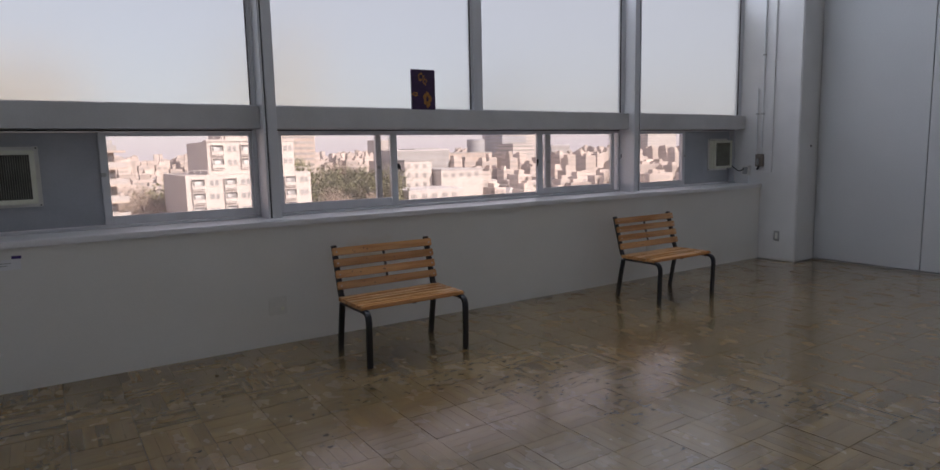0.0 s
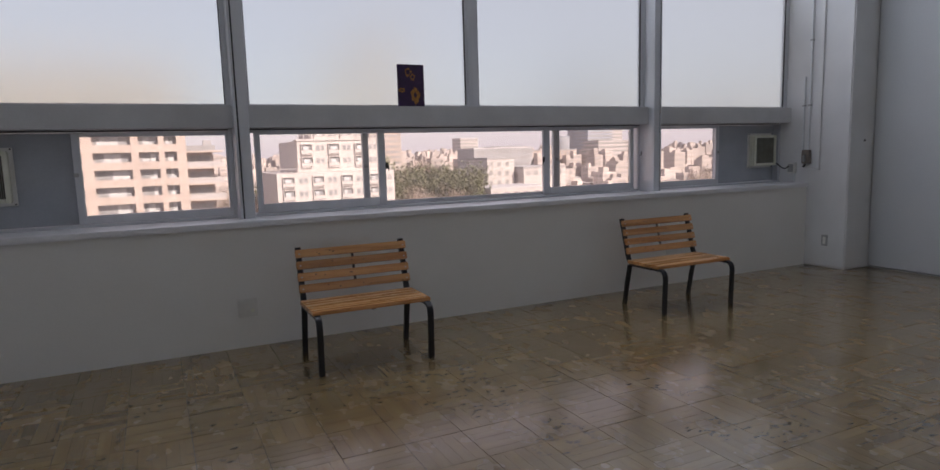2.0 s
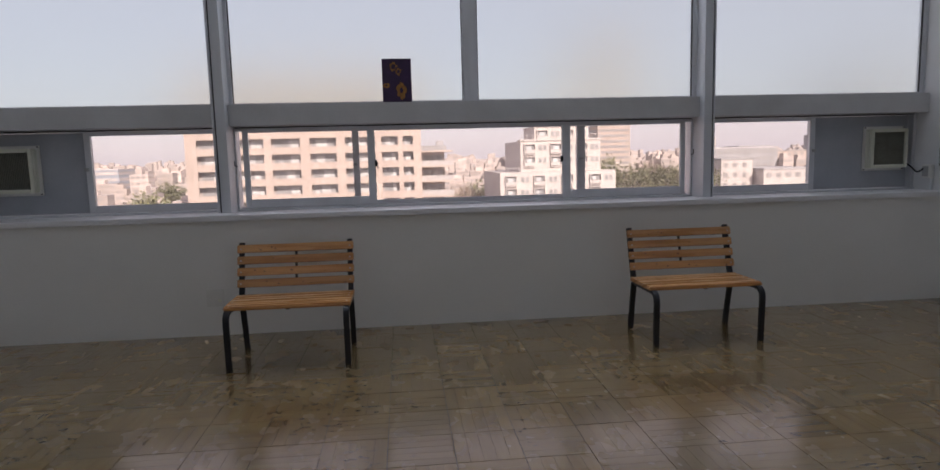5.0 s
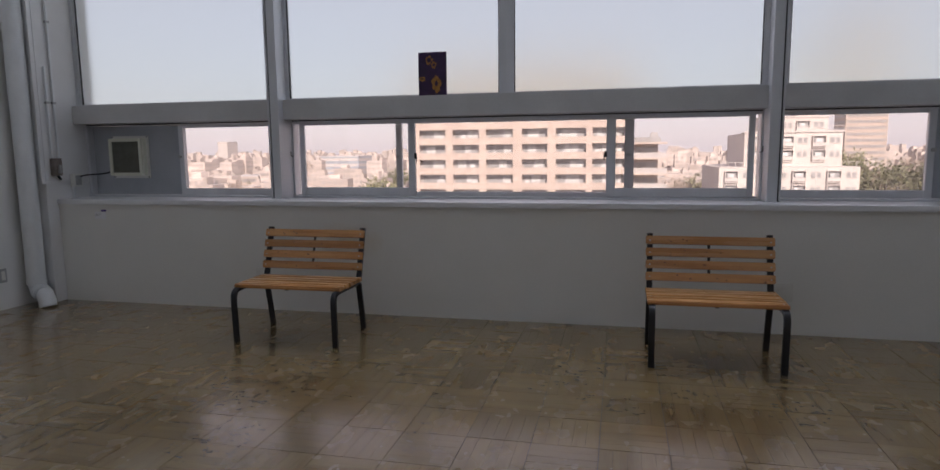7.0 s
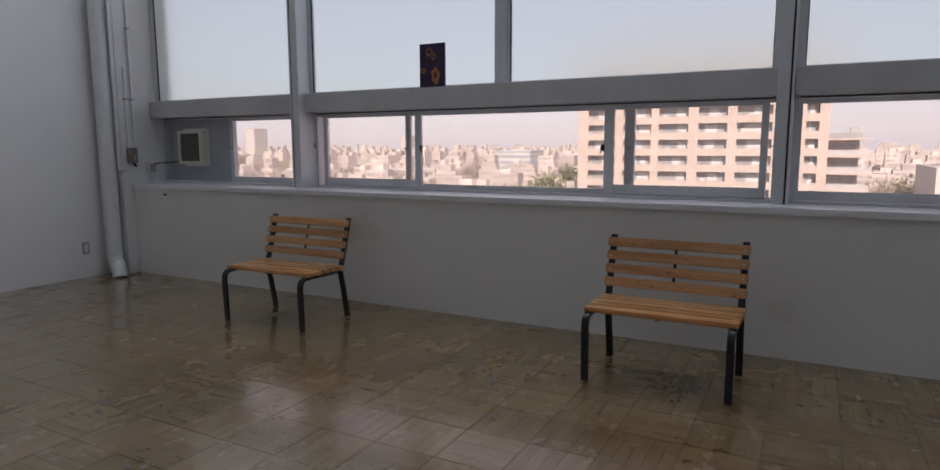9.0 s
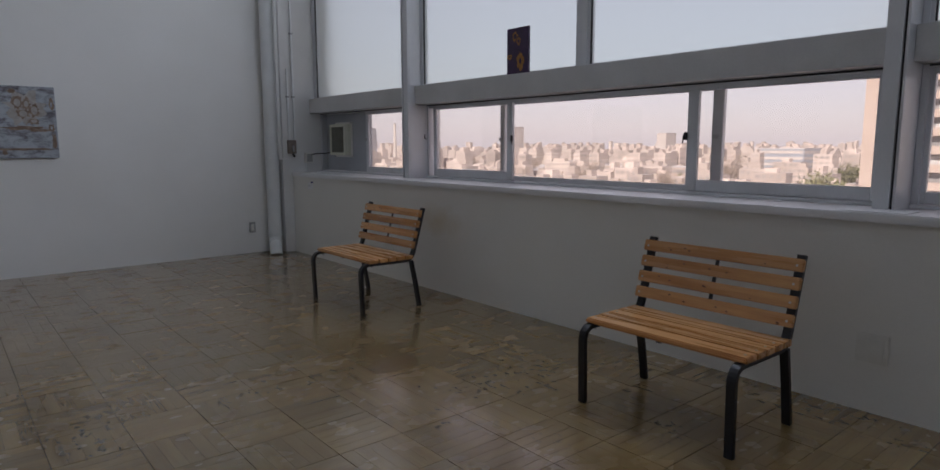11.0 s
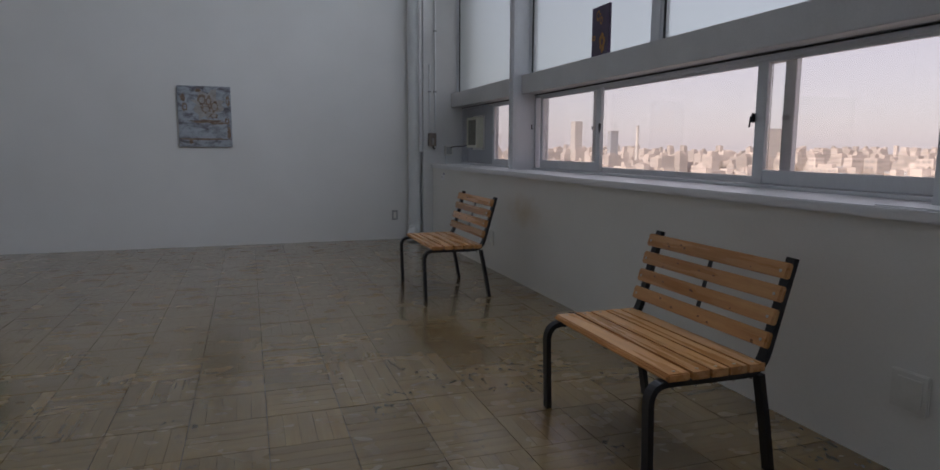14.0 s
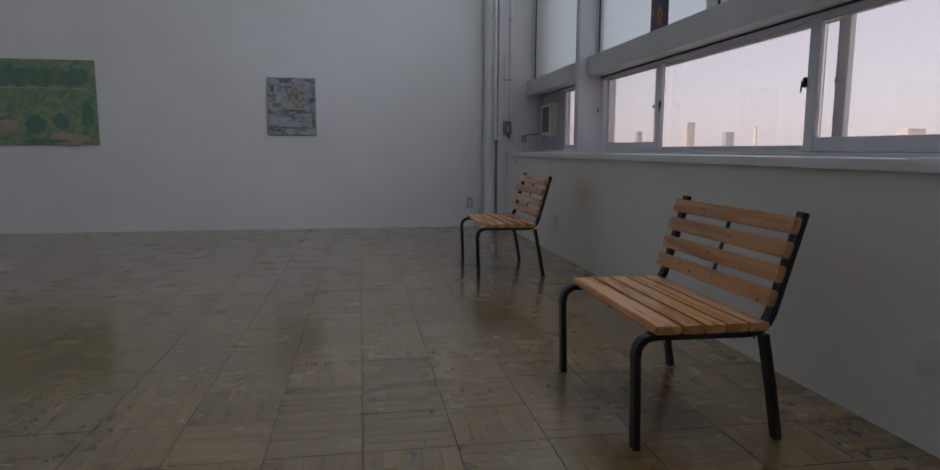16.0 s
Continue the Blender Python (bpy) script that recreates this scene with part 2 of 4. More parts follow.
def mesh_of(name, bm, material):
    bmesh.ops.recalc_face_normals(bm, faces=bm.faces)
    me = bpy.data.meshes.new(name)
    bm.to_mesh(me)
    bm.free()
    for m in material if isinstance(material, (list, tuple)) else [material]:
        me.materials.append(m)
    return me


def part(name, bm, material, parent, label="", smooth=False):
    """One mesh object, given in the world's metres, under a thing or a part."""
    me = mesh_of(name, bm, material)
    me.transform(Matrix.Translation(-ORIGIN[parent]))
    if smooth:
        me.shade_smooth()
    ob = new(name, me)
    ob.parent = parent
    ORIGIN[ob] = ORIGIN[parent]
    return tagged(ob, label)


def solid(name, bm, material, label, kind="structure", category=""):
    ob = new(name, mesh_of(name, bm, material))
    ORIGIN[ob] = Vector((0, 0, 0))
    return tagged(ob, label, category, "", kind)


def box(bm, x0, x1, y0, y1, z0, z1, index=0):
    v = [bm.verts.new((x, y, z)) for x in (x0, x1) for y in (y0, y1) for z in (z0, z1)]
    for f in ((0, 1, 3, 2), (4, 6, 7, 5), (0, 4, 5, 1), (2, 3, 7, 6), (0, 2, 6, 4), (1, 5, 7, 3)):
        bm.faces.new([v[i] for i in f]).material_index = index
    return v


def boxes(*rows, bevel=0.0, segments=2):
    bm = bmesh.new()
    for r in rows:
        box(bm, *r)
    if bevel:
        bmesh.ops.bevel(bm, geom=bm.edges[:], offset=bevel, segments=segments, affect="EDGES", clamp_overlap=True)
    return bm


def rod(bm, a, b, r0, r1=None, n=10):
    a, b = Vector(a), Vector(b)
    r1 = r0 if r1 is None else r1
    q = (b - a).to_track_quat("Z", "Y")
    rings = []
    for c, r in ((a, r0), (b, r1)):
        rings.append([bm.verts.new(c + q @ Vector((r * math.cos(2 * math.pi * i / n), r * math.sin(2 * math.pi * i / n), 0))) for i in range(n)])
    for i in range(n):
        bm.faces.new((rings[0][i], rings[0][(i + 1) % n], rings[1][(i + 1) % n], rings[1][i]))
    bm.faces.new(rings[0][::-1])
    bm.faces.new(rings[1])


def sweep(bm, path, profile):
    """Sweep a closed profile (u, v) along a path that lies in a plane of constant first axis or is any 3D line of points."""
    rings = []
    path = [Vector(p) for p in path]
    side0 = None
    for i, p in enumerate(path):
        d = (path[min(i + 1, len(path) - 1)] - path[max(i - 1, 0)]).normalized()
        side = Vector((1, 0, 0)) if abs(d.x) < 0.5 and side0 is None else side0
        if side is None:
            side = d.cross(Vector((0, 0, 1))).normalized()
        side = (side - d * side.dot(d)).normalized()
        side0 = side
        up = side.cross(d)
        rings.append([bm.verts.new(p + side * u + up * v) for u, v in profile])
    k = len(profile)
    for a, b in zip(rings, rings[1:]):
        for i in range(k):
            bm.faces.new((a[i], a[(i + 1) % k], b[(i + 1) % k], b[i]))
    bm.faces.new(rings[0][::-1])
    bm.faces.new(rings[-1])


def circle(r, n=8):
    return [(r * math.cos(2 * math.pi * i / n), r * math.sin(2 * math.pi * i / n)) for i in range(n)]


def bend(points, radius, steps=5):
    """Rounds the corners of a 3D polyline."""
    pts = [Vector(p) for p in points]
    out = [pts[0]]
    for a, b, c in zip(pts, pts[1:], pts[2:]):
        p, q = b + (a - b).normalized() * radius, b + (c - b).normalized() * radius
        for i in range(steps + 1):
            s = i / steps
            out.append(p.lerp(b, s).lerp(b.lerp(q, s), s))
    out.append(pts[-1])
    return out


# ---- the room ----
XL, XR, YW, YB, H = -0.71, 8.2, 4.94, -2.6, 4.6       # left wall, partition, window wall, back wall, ceiling
PL, PR = (1.61, 1.715), (5.655, 5.752)                  # the two window posts
CL, CR = -0.485, 7.80                                  # column faces at the ends of the window wall

solid("wall_west", boxes((XL - 0.2, XL, YB, 5.6, 0, H)), WALL, "white painted plaster gallery wall with slight unevenness")
# unseen wall, moved close to bounce light onto the parapet
solid("wall_south", boxes((XL - 0.2, XR + 0.3, YB - 0.2, YB, 0, H)), WALL, "plain white unseen wall closing the room, set near for bounce")
# unseen ceiling, raised with the window heads to let more daylight in
solid("ceiling", boxes((XL - 0.2, XR + 0.3, YB - 0.2, 5.6, H, H + 0.2)), CEIL, "plain white ceiling")
solid("wall_north", boxes((CL, CR, YW, 5.505, 0, 0.906), (CL, CR, 5.155, 5.505, 4.4, H)), PARAPET,
      "white painted parapet wall under the windows, scuffed at its foot")
solid("column_west", boxes((XL, CL, 4.82, 5.46, 0, H), bevel=0.006), COLUMN, "white painted concrete column beside the windows")
solid("column_east", boxes((CR, XR + 0.3, 4.45, 5.34, 0, H), bevel=0.012), COLUMN, "white painted concrete column beside the windows")
solid("window_sill", boxes((CL + 0.002, CR - 0.002, 4.915, 5.355, 0.908, 0.952), bevel=0.005), SILL, "long pale grey painted window sill board")

# sliding partition of tall white panels
partition = thing("wall_east", (XR, 0, 0), "tall white sliding partition panels above a dark floor track", kind="structure")
y = 4.445
i = 0
while y > YB:
    y0 = max(y - 1.2, YB)
    part("panel", boxes((XR, XR + 0.06, y0 + 0.004, y - 0.004, 0.022, H - 0.01), bevel=0.003, segments=1), PANELW, partition)
    y -= 1.2
part("track", boxes((XR - 0.004, XR + 0.06, YB, 4.445, 0.001, 0.012)), PLATEG, partition, "thin metal floor track")
part("backing", boxes((XR + 0.07, XR + 0.3, YB, 4.445, 0, H)), DARK, partition)


# ---- windows ----
def frame_ring(bm, x0, x1, z0, z1, y0, y1, left, right, bottom, top):
    box(bm, x0, x0 + left, y0, y1, z0, z1)
    box(bm, x1 - right, x1, y0, y1, z0, z1)
    box(bm, x0 + left, x1 - right, y0 + 0.002, y1 - 0.002, z0, z0 + bottom)
    box(bm, x0 + left, x1 - right, y0 + 0.002, y1 - 0.002, z1 - top, z1)


def sash(parent, x0, x1, y, z0, z1, left=0.05, right=0.05, bottom=0.06, top=0.035, label="", pane=None):
    bm = bmesh.new()
    frame_ring(bm, x0, x1, z0, z1, y - 0.016, y + 0.016, left, right, bottom, top)
    bmesh.ops.bevel(bm, geom=bm.edges[:], offset=0.003, segments=1, affect="EDGES")
    s = part("sash", bm, ALU, parent, label)
    xa, xb = pane or (x0 + left - 0.004, x1 - right + 0.004)
    g = part("pane", boxes((xa, xb, y - 0.003, y + 0.003, z0 + bottom - 0.004, z1 - top + 0.004)), CLEAR, s, "clear glass, tinted to dim the view")
    g.visible_shadow = False
    return s


def latch(parent, x, y, z, side):
    bm = boxes((x - 0.011, x + 0.011, y - 0.014, y, z - 0.026, z + 0.026), (x + 0.010 * side - 0.007, x + 0.010 * side + 0.007, y - 0.019, y - 0.011, z - 0.012, z + 0.012), bevel=0.004)
    rod(bm, (x + 0.010 * side, y - 0.015, z), (x + 0.015 * side, y - 0.017, z - 0.05), 0.005, 0.004)
    part("latch", bm, BLACKSTEEL, parent, "dark crescent latch")


def clip(parent, x, y, z):
    part("catch", boxes((x - 0.018, x + 0.018, y - 0.018, y, z - 0.014, z + 0.014), bevel=0.004), PLATEG, parent)


BOT, TOP = 0.953, 1.645
# middle band: one wide outer pane between two inner sashes
w = thing("window_1", (3.68, 5.375, BOT), "aluminium sliding window band with two sashes and clear glass, tinted to dim the view", kind="structure")
bm = boxes((PL[1], PR[0], 5.295, 5.455, BOT, BOT + 0.018), (PL[1], PR[0], 5.315, 5.455, TOP - 0.014, TOP),
           (PL[1], PL[1] + 0.014, 5.315, 5.455, BOT + 0.018, TOP - 0.014), (PR[0] - 0.014, PR[0], 5.315, 5.455, BOT + 0.018, TOP - 0.014),
           (PL[1] + 0.014, PR[0] - 0.014, 5.379, 5.389, BOT + 0.018, BOT + 0.028), bevel=0.002, segments=1)
part("window_frame", bm, ALU, w)
part("head_rail", boxes((PL[1] + 0.016, PR[0] - 0.016, 5.322, 5.330, TOP - 0.034, TOP - 0.015), (PL[1] + 0.016, PR[0] - 0.016, 5.338, 5.342, TOP - 0.028, TOP - 0.015), bevel=0.001, segments=1), ALU, w, "thin aluminium guide rail")
# dark strip paints the line of shade under the beam
part("gasket", boxes((PL[1] + 0.01, PR[0] - 0.01, 5.307, 5.313, TOP - 0.010, TOP - 0.002)), DARK, w, "dark strip painting the shade line under the beam")
sl = sash(w, 1.775, 2.862, 5.36, 0.973, 1.629, 0.045, 0.062, 0.072, 0.03)
sr = sash(w, 4.484, 5.605, 5.36, 0.973, 1.629, 0.074, 0.045, 0.072, 0.03)
so = sash(w, 2.672, 4.703, 5.407, 0.977, 1.629, 0.055, 0.075, 0.03, 0.03, pane=(2.806, 4.53))
# glass strips added over the open side gaps, to dim them like the panes
for xa, xb in ((PL[1] + 0.012, 1.80), (5.58, PR[0] - 0.012)):
    g = part("pane", boxes((xa, xb, 5.404, 5.41, 0.971, 1.633)), CLEAR, w, "added glass strip, tinted to dim the open gap")
    g.visible_shadow = False
latch(sl, 2.868, 5.344, 1.32, 1)
latch(sr, 4.480, 5.344, 1.32, -1)
clip(so, 2.69, 5.391, 1.315)
clip(so, 4.66, 5.391, 1.315)


def side_window(name, x_post, x_meet, x_col):
    """Half bay beside a column: one sash next to the post, a grey board next to the column."""
    w = thing(name, ((x_post + x_col) / 2, 5.375, BOT), "aluminium window with one clear sash beside a grey boarded half", kind="structure")
    a, b = min(x_post, x_col), max(x_post, x_col)
    part("window_frame", boxes((a, b, 5.295, 5.455, BOT, BOT + 0.018), (a, b, 5.315, 5.455, TOP - 0.014, TOP),
                               (a, a + 0.03, 5.315, 5.455, BOT + 0.018, TOP - 0.014), (b - 0.03, b, 5.315, 5.455, BOT + 0.018, TOP - 0.014), bevel=0.002, segments=1), ALU, w)
    lo, hi = min(x_post, x_meet), max(x_post, x_meet)
    s = sash(w, lo, hi, 5.36, 0.973, 1.629, 0.05, 0.05, 0.06, 0.03)
    lo, hi = min(x_col, x_meet), max(x_col, x_meet)
    if x_col > x_post:
        lo -= 0.045
    else:
        hi += 0.045
    part("board", boxes((lo + 0.004, hi - 0.004, 5.385, 5.405, 0.973, 1.629)), GREYP, w, "flat grey filler board")
    d = 1 if x_col > x_post else -1
    clip(s, x_meet - 0.012 * d, 5.343, 1.33)
    # near-black strip added in place of the shade below this beam
    part("gasket", boxes((min(x_post, x_col) + 0.03, max(x_post, x_col) - 0.03, 5.307, 5.313, TOP - 0.010, TOP - 0.002)), DARK, w)
    return w


side_window("window_2", PL[0], 0.526, CL)
side_window("window_3", PR[1], 6.834, CR)

# upper frosted lights; their unseen tops raised to 4.4 to admit more daylight
for k, (x0, x1) in enumerate(((CL, PL[0]), (PL[1], 3.682), (3.682, PR[0]), (PR[1], CR))):
    w = thing("window_%d" % (4 + k), ((x0 + x1) / 2, 5.275, 1.818), "tall frosted glass light in an aluminium frame", kind="structure")
    l, r = (0.03 if k == 0 else 0.03), 0.02
    if k == 1:
        l, r = 0.01, 0.045
    if k == 2:
        l = 0.045
    bm = bmesh.new()
    frame_ring(bm, x0, x1, 1.819, 4.4, 5.245, 5.315, l, r, 0.012, 0.05)
    for xx in (x0 + l, x1 - r):
        s = 1 if xx == x0 + l else -1
        box(bm, min(xx, xx + 0.018 * s), max(xx, xx + 0.018 * s), 5.255, 5.305, 1.831, 4.35)
    part("window_frame", bm, ALU, w)
    for xa in (x0 + l + 0.018, x1 - r - 0.024):
        part("gasket", boxes((xa, xa + 0.006, 5.262, 5.276, 1.832, 4.349)), DARK, w, "dark rubber strip")
    g = part("pane", boxes((x0 + l - 0.004, x1 - r + 0.004, 5.277, 5.283, 1.828, 4.352)), FROST, w, "milky frosted glass")
    g.visible_shadow = False

# beams and posts
for k, (x0, x1) in enumerate(((CL, PL[0]), (PL[1], PR[0]), (PR[1], CR))):
    solid("beam_%d" % (k + 1), boxes((x0 + 0.001, x1 - 0.001, 5.175, 5.455, 1.647, 1.816), bevel=0.004), BEAM, "grey painted steel transom beam between the window posts")
for k, (x0, x1) in enumerate((PL, PR)):
    p = thing("window_post_%d" % (k + 1), ((x0 + x1) / 2, 5.095, 0.952), "tall grey aluminium window post with a slotted front", kind="structure")
    g = x0 + (0.078 if k else 0.024)
    part("post", boxes((x0, x1, 5.115, 5.455, 0.952, 1.816), (x0, x1, 5.115, 5.33, 1.816, 4.4), (x0, g - 0.006, 5.095, 5.115, 0.953, 4.4), (g + 0.006, x1, 5.095, 5.115, 0.953, 4.4), bevel=0.002, segments=1), ALU, p)
    # dark strip laid in the recess so its shade is in the colour
    part("slot", boxes((g - 0.0055, g + 0.0055, 5.108, 5.1145, 0.953, 4.4)), DARK, p, "dark strip painting the groove shade")
    part("base_plate", boxes((x0 - 0.10, x1 + 0.10, 4.94, 5.105, 0.953, 0.958), bevel=0.002, segments=1), SILL, p, "thin metal plate on the sill")
    s = 1 if k == 0 else -1
    xs = x1 if k == 0 else x0
    bm = bmesh.new()
    sweep(bm, bend([(xs + 0.001 * s, 5.285, 1.37), (xs + 0.004 * s, 5.285, 1.33), (xs + 0.022 * s, 5.285, 1.322), (xs + 0.022 * s, 5.285, 1.33)], 0.006, 3), circle(0.003, 6))
    box(bm, min(xs, xs + 0.003 * s), max(xs, xs + 0.003 * s), 5.280, 5.290, 1.33, 1.37)
    part("hook", bm, BLACKSTEEL, p, "small dark wire hook")


# ---- ventilation fans ----
def vent_fan(x, tilt_cable):
    f = thing("ventilation_fan", (x, 5.385, 1.36), "cream plastic ventilation fan with slatted grille in a grey board", "ventilation fan")
    W, Z0, Z1, Y0 = 0.18, 1.155, 1.510, 5.29
    part("housing", boxes((x - W, x + W, Y0 + 0.03, 5.385, Z0, Z1), bevel=0.008), CREAM, f)
    part("back_plate", boxes((x - W - 0.025, x + W + 0.025, 5.373, 5.385, Z0 - 0.025, Z1 + 0.025), bevel=0.003), PLATE, f)
    bm = boxes((x - W, x - W + 0.03, Y0, Y0 + 0.032, Z0, Z1), (x + W - 0.03, x + W, Y0, Y0 + 0.032, Z0, Z1),
               (x - W + 0.03, x + W - 0.03, Y0, Y0 + 0.032, Z0, Z0 + 0.03), (x - W + 0.03, x + W - 0.03, Y0, Y0 + 0.032, Z1 - 0.03, Z1), bevel=0.006)
    part("front_frame", bm, CREAM, f)
    part("grille_back", boxes((x - W + 0.03, x + W - 0.03, Y0 + 0.022, Y0 + 0.028, Z0 + 0.03, Z1 - 0.03)), GRILLE, f, "dark olive grille")
    for i in range(22):
        xx = x - W + 0.042 + i * (2 * W - 0.084) / 21
        part("slat", boxes((xx - 0.0016, xx + 0.0016, Y0 + 0.008, Y0 + 0.02, Z0 + 0.03, Z1 - 0.03)), SLAT, f)
    for sx in (-1, 1):
        for zz in (Z0 - 0.014, Z1 + 0.014):
            b = bmesh.new()
            rod(b, (x + sx * (W + 0.012), 5.367, zz), (x + sx * (W + 0.012), 5.375, zz), 0.006, n=8)
            part("screw", b, BLACKSTEEL, f)
    return f


vent_fan(-0.035, 0)
vent_fan(7.53, 0)


def fittings(x, s, y_box, y_out, y_c1, y_c2, y_fan, x_fan):
    """Switch box, socket box, conduits and cable on a column's side face at x; s is the way the face looks."""
    def sb(xa, xb, *r):
        return (min(xa, xb), max(xa, xb), *r)
    b = thing("switch_box", (x, y_box, 1.25), "brown metal lever switch box on the white column", "switch box")
    part("case", boxes(sb(x, x + 0.045 * s, y_box - 0.05, y_box + 0.05, 1.17, 1.33), bevel=0.006), BROWNBOX, b)
    part("lever", boxes(sb(x + 0.045 * s, x + 0.075 * s, y_box - 0.012, y_box + 0.012, 1.19, 1.27), bevel=0.005), PLATEG, b, "steel lever")
    bm = bmesh.new()
    rod(bm, (x + 0.03 * s, y_box + 0.005, 1.17), (x + 0.03 * s, y_box + 0.03, 1.135), 0.012)
    part("gland", bm, BLACKSTEEL, b, "black cable gland")
    c = thing("conduit_pipe", (x, y_c1, 1.33), "thin white painted conduit pipes clipped up the column", "conduit")
    for yy, top in ((y_c1, 2.15), (y_c2, H - 0.002)):
        bm = bmesh.new()
        rod(bm, (x + 0.015 * s, yy, 1.33), (x + 0.015 * s, yy, top), 0.011, n=10)
        part("tube", bm, PIPEW, c, smooth=False)
        for zz in (1.83, 2.55):
            if zz < top:
                part("clip", boxes(sb(x, x + 0.03 * s, yy - 0.02, yy + 0.02, zz - 0.01, zz + 0.01), bevel=0.003), PLATEG, c)
    o = thing("socket_box", (x, y_out, 1.12), "small pale surface socket box at the sill", "socket box")
    part("case", boxes(sb(x, x + 0.05 * s, y_out - 0.05, y_out + 0.05, 1.06, 1.18), bevel=0.006), PLATE, o)
    part("cover", boxes(sb(x + 0.05 * s, x + 0.055 * s, y_out - 0.035, y_out + 0.035, 1.075, 1.165), bevel=0.002), PLATEG, o)
    bm = bmesh.new()
    rod(bm, (x + 0.015 * s, y_out - 0.03, 0.953), (x + 0.015 * s, y_out - 0.03, 1.07), 0.01)
    part("tube", bm, PIPEW, o)
    k = thing("surface_trunking", (x, y_box, 1.1), "white plastic cable trunking round the switch box", "cable trunking")
    part("trunking_run", boxes(sb(x, x + 0.018 * s, y_box - 0.16, y_box - 0.125, 1.10, H - 0.002), bevel=0.002), COLUMN, k)
    part("trunking_foot", boxes(sb(x, x + 0.018 * s, y_box - 0.124, y_out - 0.06, 1.10, 1.125), bevel=0.002), COLUMN, k)
    cab = thing("fan_cable", (x, y_out, 1.16), "black rubber cable sagging from socket box to fan", "cable")
    p0, p3 = Vector((x + 0.045 * s, y_out + 0.02, 1.15)), Vector((x_fan, y_fan, 1.20))
    p1, p2 = p0 + Vector((0.08 * s, 0.03, 0.04 if s > 0 else -0.08)), p3 + Vector((-0.12 * s, -0.02, -0.05))
    pts = []
    for i in range(17):
        t = i / 16
        pts.append(p0 * (1 - t) ** 3 + p1 * 3 * t * (1 - t) ** 2 + p2 * 3 * t * t * (1 - t) + p3 * t ** 3)
    bm = bmesh.new()
    sweep(bm, pts, circle(0.007, 8))
    part("cable", bm, BLACKSTEEL, cab, smooth=True)


fittings(CL, 1, 4.925, 5.135, 4.895, 4.965, 5.325, -0.215)
fittings(CR, -1, 4.945, 5.125, 5.0, 4.93, 5.325, 7.70)

# drain pipe in the corner
pipe = thing("drain_pipe", (-0.60, 4.735, 0), "thick white painted drain pipe with elbow, beside the column", "drain pipe")
bm = bmesh.new()
rod(bm, (-0.60, 4.735, 0.19), (-0.60, 4.735, H - 0.001), 0.078, n=48)
part("riser", bm, PIPEW, pipe)
bm = bmesh.new()
sweep(bm, bend([(-0.60, 4.735, 0.21), (-0.60, 4.735, 0.145), (-0.445, 4.672, 0.095), (-0.415, 4.660, 0.001)], 0.045, 6), circle(0.070, 32))
part("elbow", bm, PIPEW, pipe)
slope = Vector((0.155, -0.063, -0.05)).normalized()
for a in (0.045, 0.080, 0.115):
    bm = bmesh.new()
    c = Vector((-0.60, 4.735, 0.145)) + slope * a
    rod(bm, c, c + slope * 0.02, 0.079, n=32)
    part("collar", bm, PIPEW, pipe, "ribbed joint ring")
for z in (0.19, 2.5):
    bm = bmesh.new()
    rod(bm, (-0.60, 4.735, z), (-0.60, 4.735, z + 0.05), 0.083, n=28)
    part("joint", bm, PIPEW, pipe)


# ---- small wall fittings ----
def plate_y(name, label, x, z, w, h, y=YW, ms=(PLATE, PLATE)):
    o = thing(name, (x, y, z), label, "wall plate")
    part("plate", boxes((x - w / 2, x + w / 2, y - 0.012, y, z - h / 2, z + h / 2), bevel=0.004), ms[0], o)
    part("insert", boxes((x - w * 0.36, x + w * 0.36, y - 0.016, y - 0.0115, z - h * 0.36, z + h * 0.36), bevel=0.003), ms[1], o)
    return o


a = plate_y("wall_plate", "square off-white blank wall plate low on the wall", 1.59, 0.305, 0.14, 0.14)
part("knob", boxes((1.61, 1.635, 4.92, 4.925, 0.27, 0.295), bevel=0.002), CREAM, a)
plate_y("wall_plate", "square off-white blank wall plate low on the wall", 5.76, 0.315, 0.14, 0.14)


def socket_x(x, s, y, z, label):
    o = thing("wall_socket", (x, y, z), label, "wall socket")
    def sb(a, b, *r):
        return (min(a, b), max(a, b), *r)
    part("plate", boxes(sb(x, x + 0.01 * s, y - 0.037, y + 0.037, z - 0.062, z + 0.062), bevel=0.003), PLATEG, o)
    part("insert", boxes(sb(x + 0.01 * s, x + 0.014 * s, y - 0.018, y + 0.018, z - 0.04, z + 0.04), bevel=0.002), PLATE, o)


socket_x(XL, 1, 4.50, 0.305, "small grey metal wall socket near the floor")
socket_x(CR, -1, 4.69, 0.31, "small grey metal wall socket on the column")
tag = thing("wall_caption", (0.0, YW, 0.85), "small white caption sticker with a purple mark on the wall", "caption label")
part("paper", boxes((-0.10, 0.02, YW - 0.002, YW, 0.775, 0.84)), SILL, tag)
part("mark", boxes((-0.025, 0.025, YW - 0.004, YW - 0.0005, 0.842, 0.86)), PURPLE, tag, "purple mark")
part("text_bar", boxes((-0.095, -0.03, YW - 0.003, YW - 0.001, 0.815, 0.819), (-0.095, -0.05, YW - 0.003, YW - 0.001, 0.80, 0.804)), PLATEG, tag)
dot = bmesh.new()
rod(dot, (8.05, 4.45, 1.42), (8.05, 4.442, 1.42), 0.012, n=12)
hole = thing("wall_hole_cap", (8.05, 4.45, 1.42), "tiny dark round cap on the white column", "wall cap")
part("cap", dot, DARK, hole)


